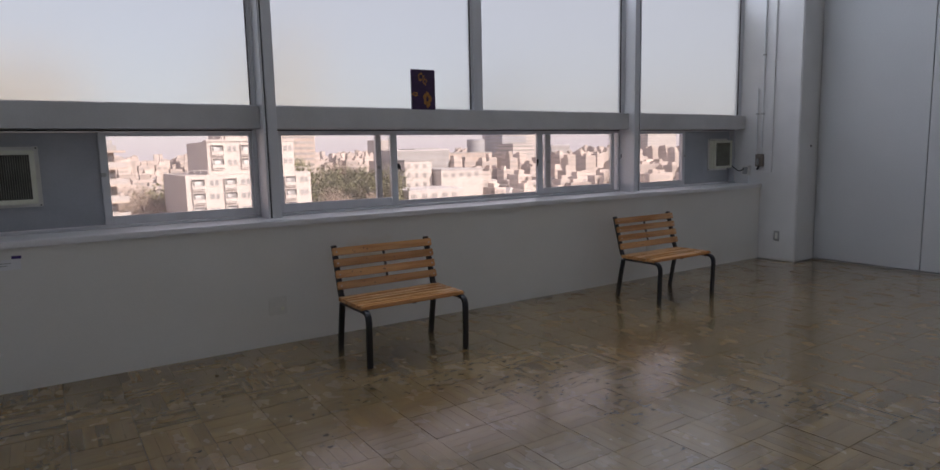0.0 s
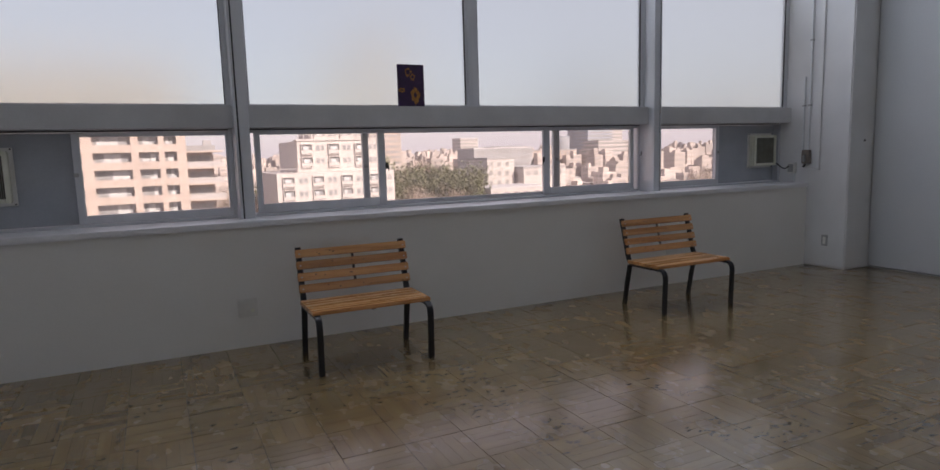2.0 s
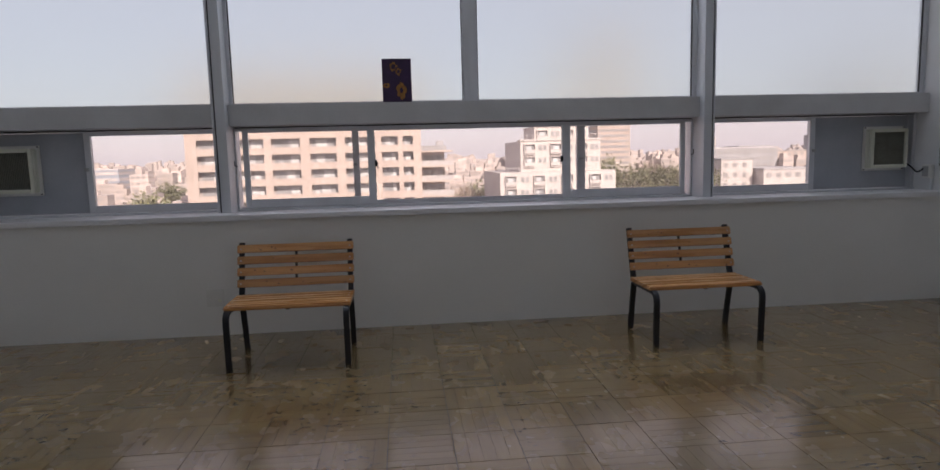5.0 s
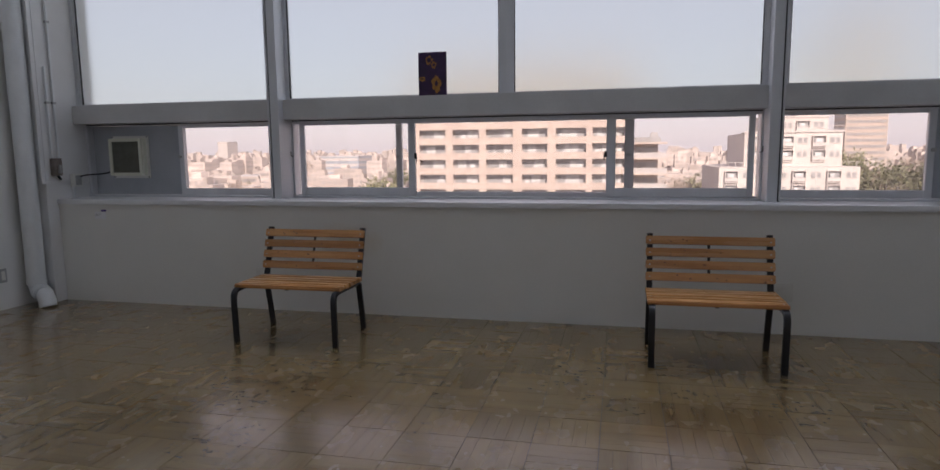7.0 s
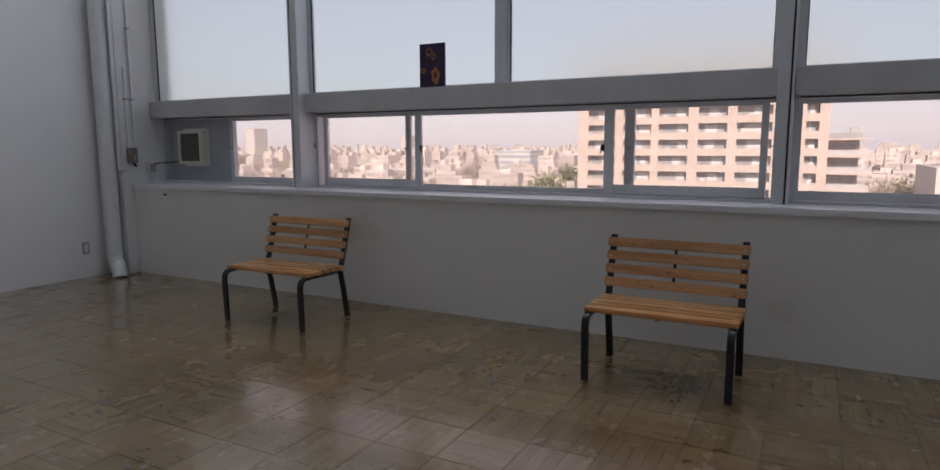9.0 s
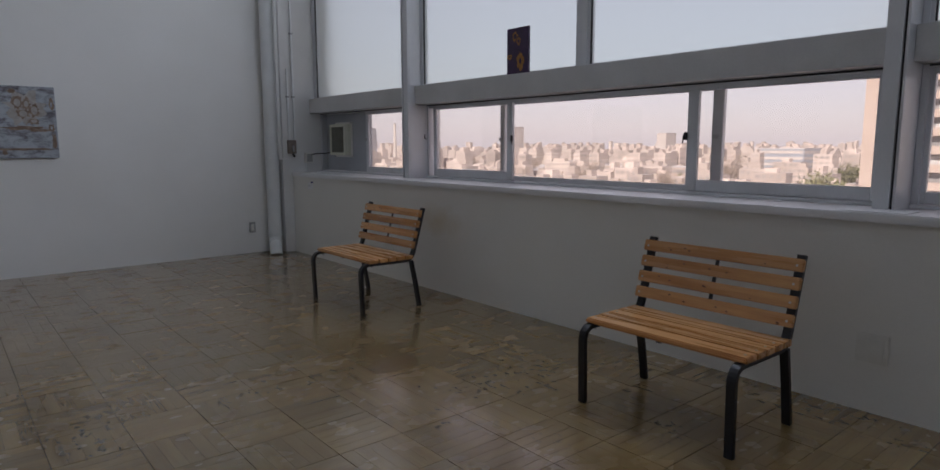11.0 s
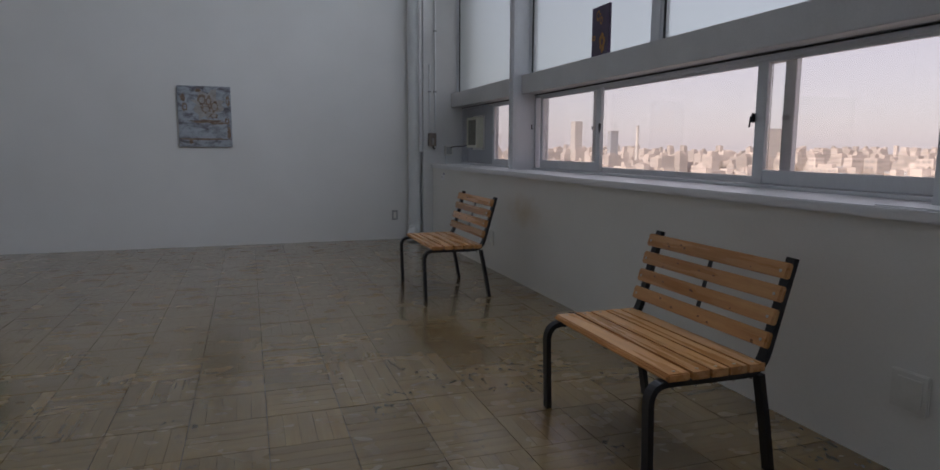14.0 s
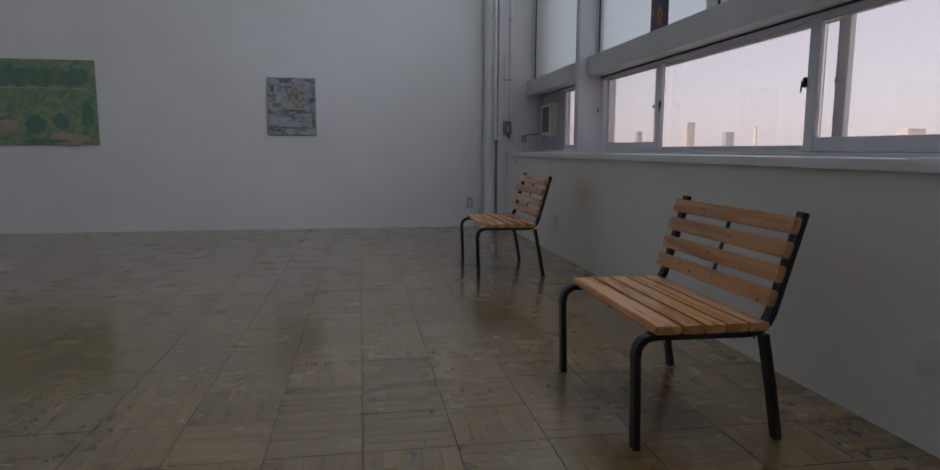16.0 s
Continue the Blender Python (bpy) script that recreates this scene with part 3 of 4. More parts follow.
# ---- benches ----
def bench():
    b = thing("bench", (0, 0, 0), "slatted pine bench with bent black steel frame", "bench", "benches under the windows")
    flat = [(-0.019, -0.011), (0.019, -0.011), (0.019, 0.011), (-0.019, 0.011)]
    for sx in (-1, 1):
        x = 0.385 * sx
        bm = bmesh.new()
        sweep(bm, bend([(x, 0.0, 0.0), (x, -0.012, 0.382), (x, 0.444, 0.376), (x, 0.558, 0.775)], 0.075, 7), flat)
        bmesh.ops.bevel(bm, geom=[e for e in bm.edges if e.calc_face_angle(0) > 1.0], offset=0.003, segments=2, affect="EDGES")
        part("side_frame", bm, BLACKSTEEL, b, "bent black steel bar")
        bm = bmesh.new()
        sweep(bm, [(x, 0.440, 0.370), (x, 0.478, 0.19), (x, 0.512, 0.0)], flat)
        part("rear_leg", bm, BLACKSTEEL, b, "black steel leg")
    ang = math.atan2(0.085, 0.40)
    # back slats
    tops = [0.494, 0.574, 0.654, 0.734]
    for i, z in enumerate(tops):
        yb = 0.444 + (z - 0.376) * (0.114 / 0.399) - 0.0255
        bm = boxes((-0.412, 0.412, -0.013, 0.013, -0.0285, 0.0285), bevel=0.005)
        bmesh.ops.transform(bm, matrix=Matrix.Translation((0, yb, z)) @ Matrix.Rotation(-math.atan(0.114 / 0.399), 4, "X"), verts=bm.verts)
        s = part("back_slat", bm, PINE, b)
        for sx in (-1, 1):
            bm = bmesh.new()
            rod(bm, (0.385 * sx, yb - 0.0125, z), (0.385 * sx, yb - 0.0155, z + 0.0007), 0.006, n=8)
            part("screw", bm, CHROME, s)
        rng = random.Random(10 + i)
        for k in range(5):
            bm = bmesh.new()
            xx, zz, rr = rng.uniform(-0.35, 0.35), rng.uniform(-0.018, 0.018), rng.uniform(0.003, 0.009)
            yy = yb - 0.0128 + zz * 0.2857
            rod(bm, (xx, yy, z + zz), (xx, yy - 0.001, z + zz), rr, rr * 0.9, n=8)
            part("knot", bm, KNOT, s, "dark pine knot")
    bm = bmesh.new()
    sweep(bm, [(0, 0.444 + (z - 0.376) * (0.114 / 0.399) - 0.008, z) for z in (0.472, 0.752)], [(-0.009, -0.003), (0.009, -0.003), (0.009, 0.003), (-0.009, 0.003)])
    part("back_strap", bm, BLACKSTEEL, b, "thin black steel strap")
    # seat slats, the front one broader with a rounded nose
    y = 0.035
    for i in range(5):
        d = 0.098 if i == 0 else 0.066
        bm = boxes((-0.412, 0.412, y, y + d, 0.3885, 0.4165))
        front = [e for e in bm.edges if all(v.co.y < y + 0.001 for v in e.verts) and abs(e.verts[0].co.x - e.verts[1].co.x) > 0.1] if i == 0 else []
        if front:
            bmesh.ops.bevel(bm, geom=front, offset=0.011, segments=4, affect="EDGES")
        bmesh.ops.bevel(bm, geom=[e for e in bm.edges if e.calc_face_angle(0) > 1.2], offset=0.004, segments=2, affect="EDGES")
        s = part("seat_slat", bm, PINE, b)
        for sx in (-1, 1):
            bm = bmesh.new()
            rod(bm, (0.385 * sx, y + d / 2, 0.416), (0.385 * sx, y + d / 2, 0.4182), 0.006, n=8)
            part("screw", bm, CHROME, s)
            bm = bmesh.new()
            rod(bm, (0.385 * sx, y + d / 2, 0.355), (0.385 * sx, y + d / 2, 0.368), 0.005, n=8)
            part("screw", bm, CHROME, s)
        y += d + 0.011
    bm = boxes((-0.012, 0.012, 0.05, 0.43, 0.382, 0.388))
    part("seat_strap", bm, BLACKSTEEL, b, "thin black steel strap")
    return b


first = bench()
first.location = (2.297, 4.0, 0.002)
copy_thing(first, pose(5.19, 4.0, 0.002))


# ---- pictures ----
def art_material(name, stops, scale, stretch=(1, 1, 1), rough=0.6, seed=0.0, bands=None):
    m = bpy.data.materials.new(name)
    m.use_nodes = True
    n, link = m.node_tree.nodes, m.node_tree.links.new
    p = n["Principled BSDF"]
    tc, mp, t, r = n.new("ShaderNodeTexCoord"), n.new("ShaderNodeMapping"), n.new("ShaderNodeTexNoise"), n.new("ShaderNodeValToRGB")
    mp.inputs["Scale"].default_value, mp.inputs["Location"].default_value = stretch, (seed, seed, seed)
    t.inputs["Scale"].default_value, t.inputs["Detail"].default_value, t.inputs["Roughness"].default_value = scale, 8, 0.68
    t.inputs["Distortion"].default_value = 0.4
    e = r.color_ramp.elements
    e[0].position, e[0].color = stops[0][0], (*stops[0][1], 1)
    e[1].position, e[1].color = stops[-1][0], (*stops[-1][1], 1)
    for pos, c in stops[1:-1]:
        k = e.new(pos)
        k.color = (*c, 1)
    link(tc.outputs["Object"], mp.inputs[0])
    link(mp.outputs[0], t.inputs["Vector"])
    link(t.outputs[0], r.inputs[0])
    link(r.outputs[0], p.inputs["Base Color"])
    bp = n.new("ShaderNodeBump")
    bp.inputs["Strength"].default_value, bp.inputs["Distance"].default_value = 0.5, 0.004
    link(t.outputs[0], bp.inputs["Height"])
    link(bp.outputs[0], p.inputs["Normal"])
    p.inputs["Roughness"].default_value = rough
    return m


def blob(bm, c, r, seed, n=18, rough=0.3, axis="x", sy=1.0, sz=1.0, h=0.002, inner=0.0):
    """A flat uneven patch (or ring) of paint standing a little off a canvas; axis is the canvas normal."""
    rng = random.Random(seed)
    outer, inn = [], []
    for i in range(n):
        a = 2 * math.pi * i / n
        k = r * (1 + rng.uniform(-rough, rough))
        for lst, q in ((outer, k), (inn, r * inner)):
            u, v = q * math.cos(a) * sy, q * math.sin(a) * sz
            lst.append(Vector((0, u, v)) if axis == "x" else Vector((u, 0, v)))
    d = Vector((h, 0, 0)) if axis == "x" else Vector((0, -h, 0))
    vo = [bm.verts.new(c + p + d) for p in outer]
    if inner:
        vi = [bm.verts.new(c + p + d) for p in inn]
        for i in range(n):
            bm.faces.new((vo[i], vo[(i + 1) % n], vi[(i + 1) % n], vi[i]))
    else:
        bm.faces.new(vo)


# dark sunflower panel on the beam
P3 = art_material("dark_panel", [(0.35, (0.030, 0.010, 0.050)), (0.6, (0.045, 0.014, 0.075)), (0.75, (0.08, 0.04, 0.09))], 14, rough=0.35)
OCHRE = art_material("ochre_paint", [(0.35, (0.25, 0.10, 0.02)), (0.65, (0.50, 0.24, 0.05))], 60)
pn = thing("picture_panel", (3.07, 5.185, 1.8175), "small dark purple canvas with ochre sunflowers, leaning on the window beam", "painting")
lean = 5.2
part("canvas", boxes((2.952, 3.190, lean, lean + 0.02, 1.8175, 2.166), bevel=0.002), P3, pn)
for seed, (x, z, r, inner, sy, sz) in enumerate(((3.105, 1.912, 0.05, 0.36, 0.75, 1.25), (3.085, 2.062, 0.028, 0.5, 0.8, 1.0), (3.045, 2.102, 0.032, 0.62, 0.9, 1.0), (2.985, 1.952, 0.024, 0.4, 1.2, 0.8))):
    bm = bmesh.new()
    blob(bm, Vector((x, lean, z)), r, seed, 22, 0.28, "y", sy, sz, 0.002, inner)
    part("flower", bm, OCHRE, pn, "ochre painted flower ring")

# weathered pale picture
P2 = art_material("weathered_paint", [(0.30, (0.09, 0.08, 0.09)), (0.42, (0.24, 0.24, 0.27)), (0.52, (0.40, 0.44, 0.49)), (0.75, (0.52, 0.56, 0.60))], 7, (1, 1.2, 2.4), seed=2.3)
RUST = art_material("rust_paint", [(0.35, (0.16, 0.10, 0.07)), (0.65, (0.34, 0.26, 0.20))], 18, (1, 1, 2))
PALE = art_material("pale_paint", [(0.35, (0.33, 0.30, 0.28)), (0.65, (0.48, 0.46, 0.44))], 14)
pa = thing("painting", (XL, 2.36, 1.14), "weathered blue-white painting with brown abstract marks, hung on the wall", "painting")
part("canvas", boxes((XL + 0.004, XL + 0.03, 2.045, 2.605, 1.150, 1.826), bevel=0.003), P2, pa)
for seed, (y, z, r, sy, sz, mtl, hole) in enumerate((
        (2.36, 1.62, 0.155, 0.95, 1.0, PALE, 0.0), (2.30, 1.67, 0.055, 0.8, 1.1, RUST, 0.6), (2.37, 1.66, 0.045, 0.8, 1.3, RUST, 0.5), (2.43, 1.60, 0.05, 0.8, 1.2, RUST, 0.65),
        (2.34, 1.57, 0.05, 1.0, 0.9, RUST, 0.65), (2.42, 1.50, 0.04, 1.2, 0.7, RUST, 0.55), (2.34, 1.435, 0.15, 1.1, 0.12, RUST, 0.0), (2.47, 1.415, 0.10, 0.8, 0.14, RUST, 0.0),
        (2.575, 1.30, 0.05, 0.4, 1.6, RUST, 0.0), (2.56, 1.44, 0.04, 0.6, 1.0, RUST, 0.4), (2.10, 1.70, 0.035, 0.7, 1.2, RUST, 0.0), (2.12, 1.59, 0.04, 0.7, 1.1, RUST, 0.55),
        (2.57, 1.66, 0.04, 0.5, 1.6, RUST, 0.4), (2.26, 1.775, 0.03, 1.0, 0.7, RUST, 0.0), (2.33, 1.235, 0.22, 1.15, 0.045, RUST, 0.0), (2.17, 1.205, 0.025, 0.8, 1.0, RUST, 0.0))):
    bm = bmesh.new()
    blob(bm, Vector((XL + 0.03, y, z)), r, 40 + seed, 24, 0.32, "x", sy, sz, 0.0012 + 0.0003 * seed, hole)
    part("paint_mark", bm, mtl, pa)

# green landscape picture
P1 = art_material("green_paint", [(0.32, (0.12, 0.23, 0.18)), (0.5, (0.24, 0.32, 0.20)), (0.66, (0.38, 0.40, 0.24))], 9, (1, 1.5, 1.6), seed=5.1)
FOREST = art_material("forest_paint", [(0.35, (0.09, 0.21, 0.17)), (0.65, (0.20, 0.28, 0.19))], 7, (1, 2, 1))
ROOFP = art_material("clay_paint", [(0.35, (0.36, 0.30, 0.22)), (0.65, (0.48, 0.41, 0.31))], 12)
TEAL = art_material("teal_paint", [(0.35, (0.08, 0.20, 0.17)), (0.65, (0.18, 0.29, 0.20))], 20, (1, 2, 1))
BAND = art_material("pale_line_paint", [(0.35, (0.36, 0.40, 0.25)), (0.65, (0.46, 0.48, 0.32))], 12)
pb = thing("painting", (XL, -0.5, 1.0), "large green landscape painting with clay roofs hung on the wall", "painting")
part("canvas", boxes((XL + 0.004, XL + 0.034, -1.30, 0.150, 1.025, 1.972), bevel=0.003), P1, pb)
for seed, (y, z, r, sy, sz, mtl) in enumerate([(-1.10 + 0.12 * k, 1.77 + 0.02 * math.sin(3 * k), 0.12, 1.0, 0.8, FOREST) for k in range(10)]
                                              + [(-0.55, 1.655, 0.6, 1.08, 0.012, BAND), (-0.16, 1.09, 0.16, 1.35, 0.42, ROOFP), (-0.85, 1.22, 0.16, 1.2, 0.45, ROOFP),
                                                 (-0.50, 1.25, 0.10, 1.1, 1.2, TEAL), (0.06, 1.38, 0.09, 0.7, 1.7, TEAL), (-0.22, 1.28, 0.07, 1.2, 1.2, TEAL), (-0.4, 1.06, 0.18, 1.3, 0.15, TEAL)]):
    bm = bmesh.new()
    blob(bm, Vector((XL + 0.034, y, z)), r, 70 + seed, 24, 0.22, "x", sy, sz, 0.0015 + 0.0003 * seed)
    part("paint_mark", bm, mtl, pb)


# ---- the city outside ----
GZ = -24.0
solid("ground", boxes((-3000, 3000, 12, 4000, GZ - 1, GZ)), GROUND, "hazy city ground between low roofs")

beige = thing("apartment_building", (-16, 148, GZ), "beige tiled apartment block with rows of recessed balconies", "apartment building")
COLS = [(-39.2, -33.2), (-31.5, -25.6), (-24.0, -18.1), (-16.1, -10.6), (-8.8, -2.4), (-1.1, 2.4), (3.4, 5.6)]
X0, X1, YF, ST, Z1 = -41.5, 7.3, 140.0, 3.27, 6.10
rows = [Z1 + ST * k for k in range(3, -11, -1)]           # tops of the openings
bm = bmesh.new()
top = rows[0] + 2.2
z_hi = top
for zt in rows:
    if zt - 1.8 < GZ:
        break
    box(bm, X0, X1, YF, YF + 0.35, zt, z_hi)
    xs = [X0] + [v for c in COLS for v in c] + [X1]
    for a, c in zip(xs[0::2], xs[1::2]):
        box(bm, a, c, YF, YF + 0.35, zt - 1.8, zt)
    z_hi = zt - 1.8
box(bm, X0, X1, YF, YF + 0.35, GZ, z_hi)
box(bm, X0, X0 + 0.3, YF + 0.35, 156, GZ, top)
box(bm, X1 - 0.3, X1, YF + 0.35, 156, GZ, top)
box(bm, X0 + 0.3, X1 - 0.3, 155.7, 156, GZ, top)
part("wall", bm, CONC, beige)
part("roof", boxes((X0 - 0.3, X1 + 0.3, YF - 0.2, 156.2, top, top + 0.5)), ROOFM, beige)
part("recess_wall", boxes((X0 + 0.3, X1 - 0.3, YF + 1.75, YF + 1.9, GZ, top)), RECESS, beige)
bm = bmesh.new()
for zt in rows[:-1]:
    box(bm, X0 + 0.3, X1 - 0.3, YF + 0.35, YF + 1.75, zt - 1.8 - 1.05, zt - 1.8 - 0.85)
part("balcony_floor", bm, CONC, beige)
rng = random.Random(4)
for zt in rows[1:11]:
    for a, c in COLS:
        if zt - 2.4 < GZ:
            continue
        wdw = part("window", boxes((a + 0.25, c - 0.25, YF + 1.70, YF + 1.745, zt - 2.3, zt - 0.15)), OWIN, beige, "dark glazed balcony door")
        w0 = rng.uniform(0.2, 0.5) * (c - a)
        o0 = rng.uniform(0.3, c - a - w0 - 0.3)
        part("curtain", boxes((a + o0, a + o0 + w0, YF + 1.66, YF + 1.69, zt - 2.2, zt - 0.3)), CURTAIN, wdw, "pale curtain")
        if rng.random() < 0.6:
            lx = a + rng.uniform(0.5, max(0.6, c - a - 1.8))
            part("laundry", boxes((lx, lx + rng.uniform(0.5, 1.3), YF + 0.8, YF + 0.86, zt - 1.9, zt - 1.9 + rng.uniform(0.4, 0.9))), CURTAIN, wdw, "hanging laundry")
# stepped end wing with open balconies
part("wing_wall", boxes((X1 + 0.01, 12.6, 146, 156, GZ, 2.7)), CONC, beige)
for k in range(7):
    zt = 2.9 - k * ST
    s = part("balcony_slab", boxes((X1 + 0.02, 14.4, 143.2, 150, zt - 0.35, zt)), CONC, beige)
    if k:
        part("railing", boxes((X1 + 0.02, 14.4, 143.2, 143.26, zt, zt + 1.05), (14.34, 14.4, 143.26, 150, zt, zt + 1.05)), RAILM, s)
        part("window", boxes((X1 + 0.4, 12.3, 145.92, 145.98, zt + 0.1, zt + 2.3)), OWIN, s)
        for q in range(4):
            part("mullion", boxes((X1 + 0.4 + 1.45 * q, X1 + 0.55 + 1.45 * q, 145.86, 145.92, zt + 0.1, zt + 2.3)), RAILM, s)
part("terrace_railing", boxes((X1 + 0.02, 13.0, 144.2, 144.26, 2.9, 4.0)), OWIN, beige)
part("water_tank", boxes((11.0, 12.6, 148, 150, 2.91, 5.1)), GREYB, beige)

white = thing("apartment_building", (38, 150, GZ), "white stepped apartment block with railed terrace and small balconies", "apartment building")
part("lower_wall", boxes((24.3, 50.2, 140, 168, GZ, -2.4)), WHITEB, white)
part("upper_wall", boxes((29.6, 48.0, 144, 166, -2.4, 4.5)), WHITEB, white)
part("top_wall", boxes((33.4, 46.0, 147, 160, 4.5, 7.6)), WHITEB, white)
part("roof", boxes((29.4, 48.3, 143.7, 147, 4.5, 4.8), (33.2, 46.3, 146.8, 160.2, 7.6, 7.9)), WHITEB, white)
for zt, xa, xb, yy in ((-2.4, 24.7, 50.1, 140.1), (4.8, 29.8, 48.0, 143.9)):
    r = part("railing", boxes((xa, xb, yy, yy + 0.06, zt + 0.95, zt + 1.05), (xa, xb, yy, yy + 0.05, zt + 0.1, zt + 0.18)), RAILM, white)
    q = xa
    while q < xb:
        part("baluster", boxes((q, q + 0.12, yy + 0.005, yy + 0.045, zt, zt + 1.0)), RAILM, r)
        q += 1.3
def white_row(zf, ya, xa, n, step):
    for k in range(n):
        x = xa + k * step
        if k % 2 == 0:
            b = part("balcony", boxes((x, x + 2.5, ya - 0.55, ya, zf - 0.15, zf), (x, x + 0.1, ya - 0.55, ya, zf, zf + 2.1), (x + 2.4, x + 2.5, ya - 0.55, ya, zf, zf + 2.1), (x, x + 2.5, ya - 0.55, ya, zf + 2.1, zf + 2.25)), WHITEB, white)
            part("railing", boxes((x + 0.1, x + 2.4, ya - 0.55, ya - 0.5, zf + 0.12, zf + 0.85)), WHITEB, b)
            part("window", boxes((x + 0.2, x + 2.3, ya - 0.04, ya + 0.02, zf + 0.02, zf + 2.0)), OWIN, b)
            part("laundry", boxes((x + 0.5, x + 1.0 + rng.random(), ya - 0.4, ya - 0.35, zf + 0.9, zf + 1.7)), CURTAIN, b, "hanging laundry")
        else:
            wdw = part("window", boxes((x + 0.3, x + 1.1, ya - 0.04, ya + 0.02, zf + 0.75, zf + 1.85), (x + 1.4, x + 2.1, ya - 0.04, ya + 0.02, zf + 0.75, zf + 1.85)), OWIN, white)
            part("sill", boxes((x + 0.2, x + 2.2, ya - 0.1, ya, zf + 0.63, zf + 0.74)), WHITEB, wdw)


for zf in (-5.3, -8.1, -10.9, -13.7):
    white_row(zf, 140.0, 25.4, 8, 3.15)
for zf in (1.6, -1.2):
    white_row(zf, 144.0, 30.4, 6, 3.0)
white_row(4.75, 147.0, 34.0, 4, 3.0)


def block(name, x0, x1, y0, y1, zt, wall_m, label, cat, floor_h=3.3, bay=3.0, strip=False, win=CITYWIN, limit=40):
    """A building: walls, roof slab with parapet, window bands on the two faces towards the room."""
    b = thing(name, ((x0 + x1) / 2, (y0 + y1) / 2, GZ), label, cat)
    part("wall", boxes((x0, x1, y0, y1, GZ, zt)), wall_m, b)
    part("roof", boxes((x0 - 0.2, x1 + 0.2, y0 - 0.2, y1 + 0.2, zt, zt + 0.6)), ROOFM, b)
    nf = max(1, min(limit, int((zt + 12) / floor_h)))
    for k in range(nf):
        z = zt - 0.9 - k * floor_h
        if strip:
            part("window", boxes((x0 + 0.6, x1 - 0.6, y0 - 0.12, y0 + 0.02, z - 1.6, z)), win, b)
            if x0 > 20:
                part("window", boxes((x0 - 0.12, x0 + 0.02, y0 + 0.8, y1 - 0.8, z - 1.6, z)), win, b)
            elif x1 < -20:
                part("window", boxes((x1 - 0.02, x1 + 0.12, y0 + 0.8, y1 - 0.8, z - 1.6, z)), win, b)
        else:
            n = max(1, int((x1 - x0 - 1) / bay))
            for q in range(n):
                xx = x0 + 0.8 + q * (x1 - x0 - 1.2) / n
                part("window", boxes((xx, xx + bay * 0.55, y0 - 0.1, y0 + 0.02, z - 1.5, z)), win, b)
    return b


TOWER = "pale residential tower with stacked balcony bands"
block("tower", 126, 147, 400, 420, 75, CONC, TOWER, "tower", 3.4, strip=True)
block("tower", 101, 113, 402, 414, 60, WHITEB, "white residential tower behind the apartment block", "tower", 3.4, strip=True)
block("tower", 442, 476, 600, 640, 80, GLASSB, "dark blue-grey office tower", "tower", 3.8, strip=True)
block("tower", 476.5, 492, 602, 640, 78, WHITEB, "pale end of an office tower", "tower", 3.8, strip=True)
block("tower", 684, 742, 600, 650, 70, GREYB, "tall grey office tower with pale bands", "tower", 3.8, strip=True, win=WHITEB)
block("tower", 284, 304, 600, 620, 13.5, WHITEB, "white slab apartment tower", "tower", 3.4, strip=True)
block("tower", 306, 335, 560, 590, 4, GLASSB, "grey glazed office block", "office building", 3.6, strip=True)
rt = thing("tower", (412, 610, GZ), "round grey residential tower on the skyline", "tower")
bm = bmesh.new()
rod(bm, (412, 610, GZ), (412, 610, 14), 10, n=24)
part("wall", bm, GREYB, rt)
for k in range(10):
    bm = bmesh.new()
    rod(bm, (412, 610, 12.5 - 3.6 * k), (412, 610, 13.7 - 3.6 * k), 10.2, n=24)
    part("window_band", bm, GLASSB, rt)
block("tower", -511, -499, 481, 499, 20.5, WHITEB, "broad white tower on the skyline", "tower", 3.6, strip=True, win=RAILM)
block("tower", -506, -500, 307, 314.5, 16.0, GLASSB, "slim dark tower on the skyline", "tower", 3.6, strip=True)
block("tower", -512, -498, 764, 788, 17, WHITEB, "broad white block on the skyline", "tower", 3.6, strip=True, win=RAILM)
ch = thing("chimney", (-500, 334, GZ), "slim pale concrete chimney stack", "chimney")
bm = bmesh.new()
rod(bm, (-500, 334, GZ), (-500, 334, 21), 1.9, 1.2, n=16)
part("stack", bm, WHITEB, ch)
bm = bmesh.new()
rod(bm, (-500, 334, 21), (-500, 334, 21.6), 1.4, 1.4, n=16)
part("rim", bm, GREYB, ch)
hall = thing("hall", (-280, 316, GZ), "low hall with a pale hipped roof", "hall")
part("wall", boxes((-296, -262, 300, 345, GZ, -15)), WHITEB, hall)
bm = bmesh.new()
r = [bm.verts.new(v) for v in ((-299, 297, -15), (-259, 297, -15), (-259, 348, -15), (-299, 348, -15), (-279, 312, -8.5), (-279, 333, -8.5))]
for f in ((0, 1, 4), (1, 2, 5, 4), (2, 3, 5), (3, 0, 4, 5), (0, 3, 2, 1)):
    bm.faces.new([r[i] for i in f])
part("roof", bm, ROOFM, hall)
block("tower", -710, -703, 318, 324, 22, GLASSB, "slim grey tower far on the skyline", "tower", 3.8, strip=True)
block("tower", -714, -703, 379, 389, 33, WHITEB, "tallest pale tower far on the skyline", "tower", 3.8, strip=True)
block("office_building", -178, -150, 370, 392, -1.0, GLASSB, "blue-grey office block among low houses", "office building", 3.4, strip=True, win=WHITEB)
block("school", -250, -170, 290, 306, -10, CONC, "long low pale school building", "school", 3.4, strip=True)
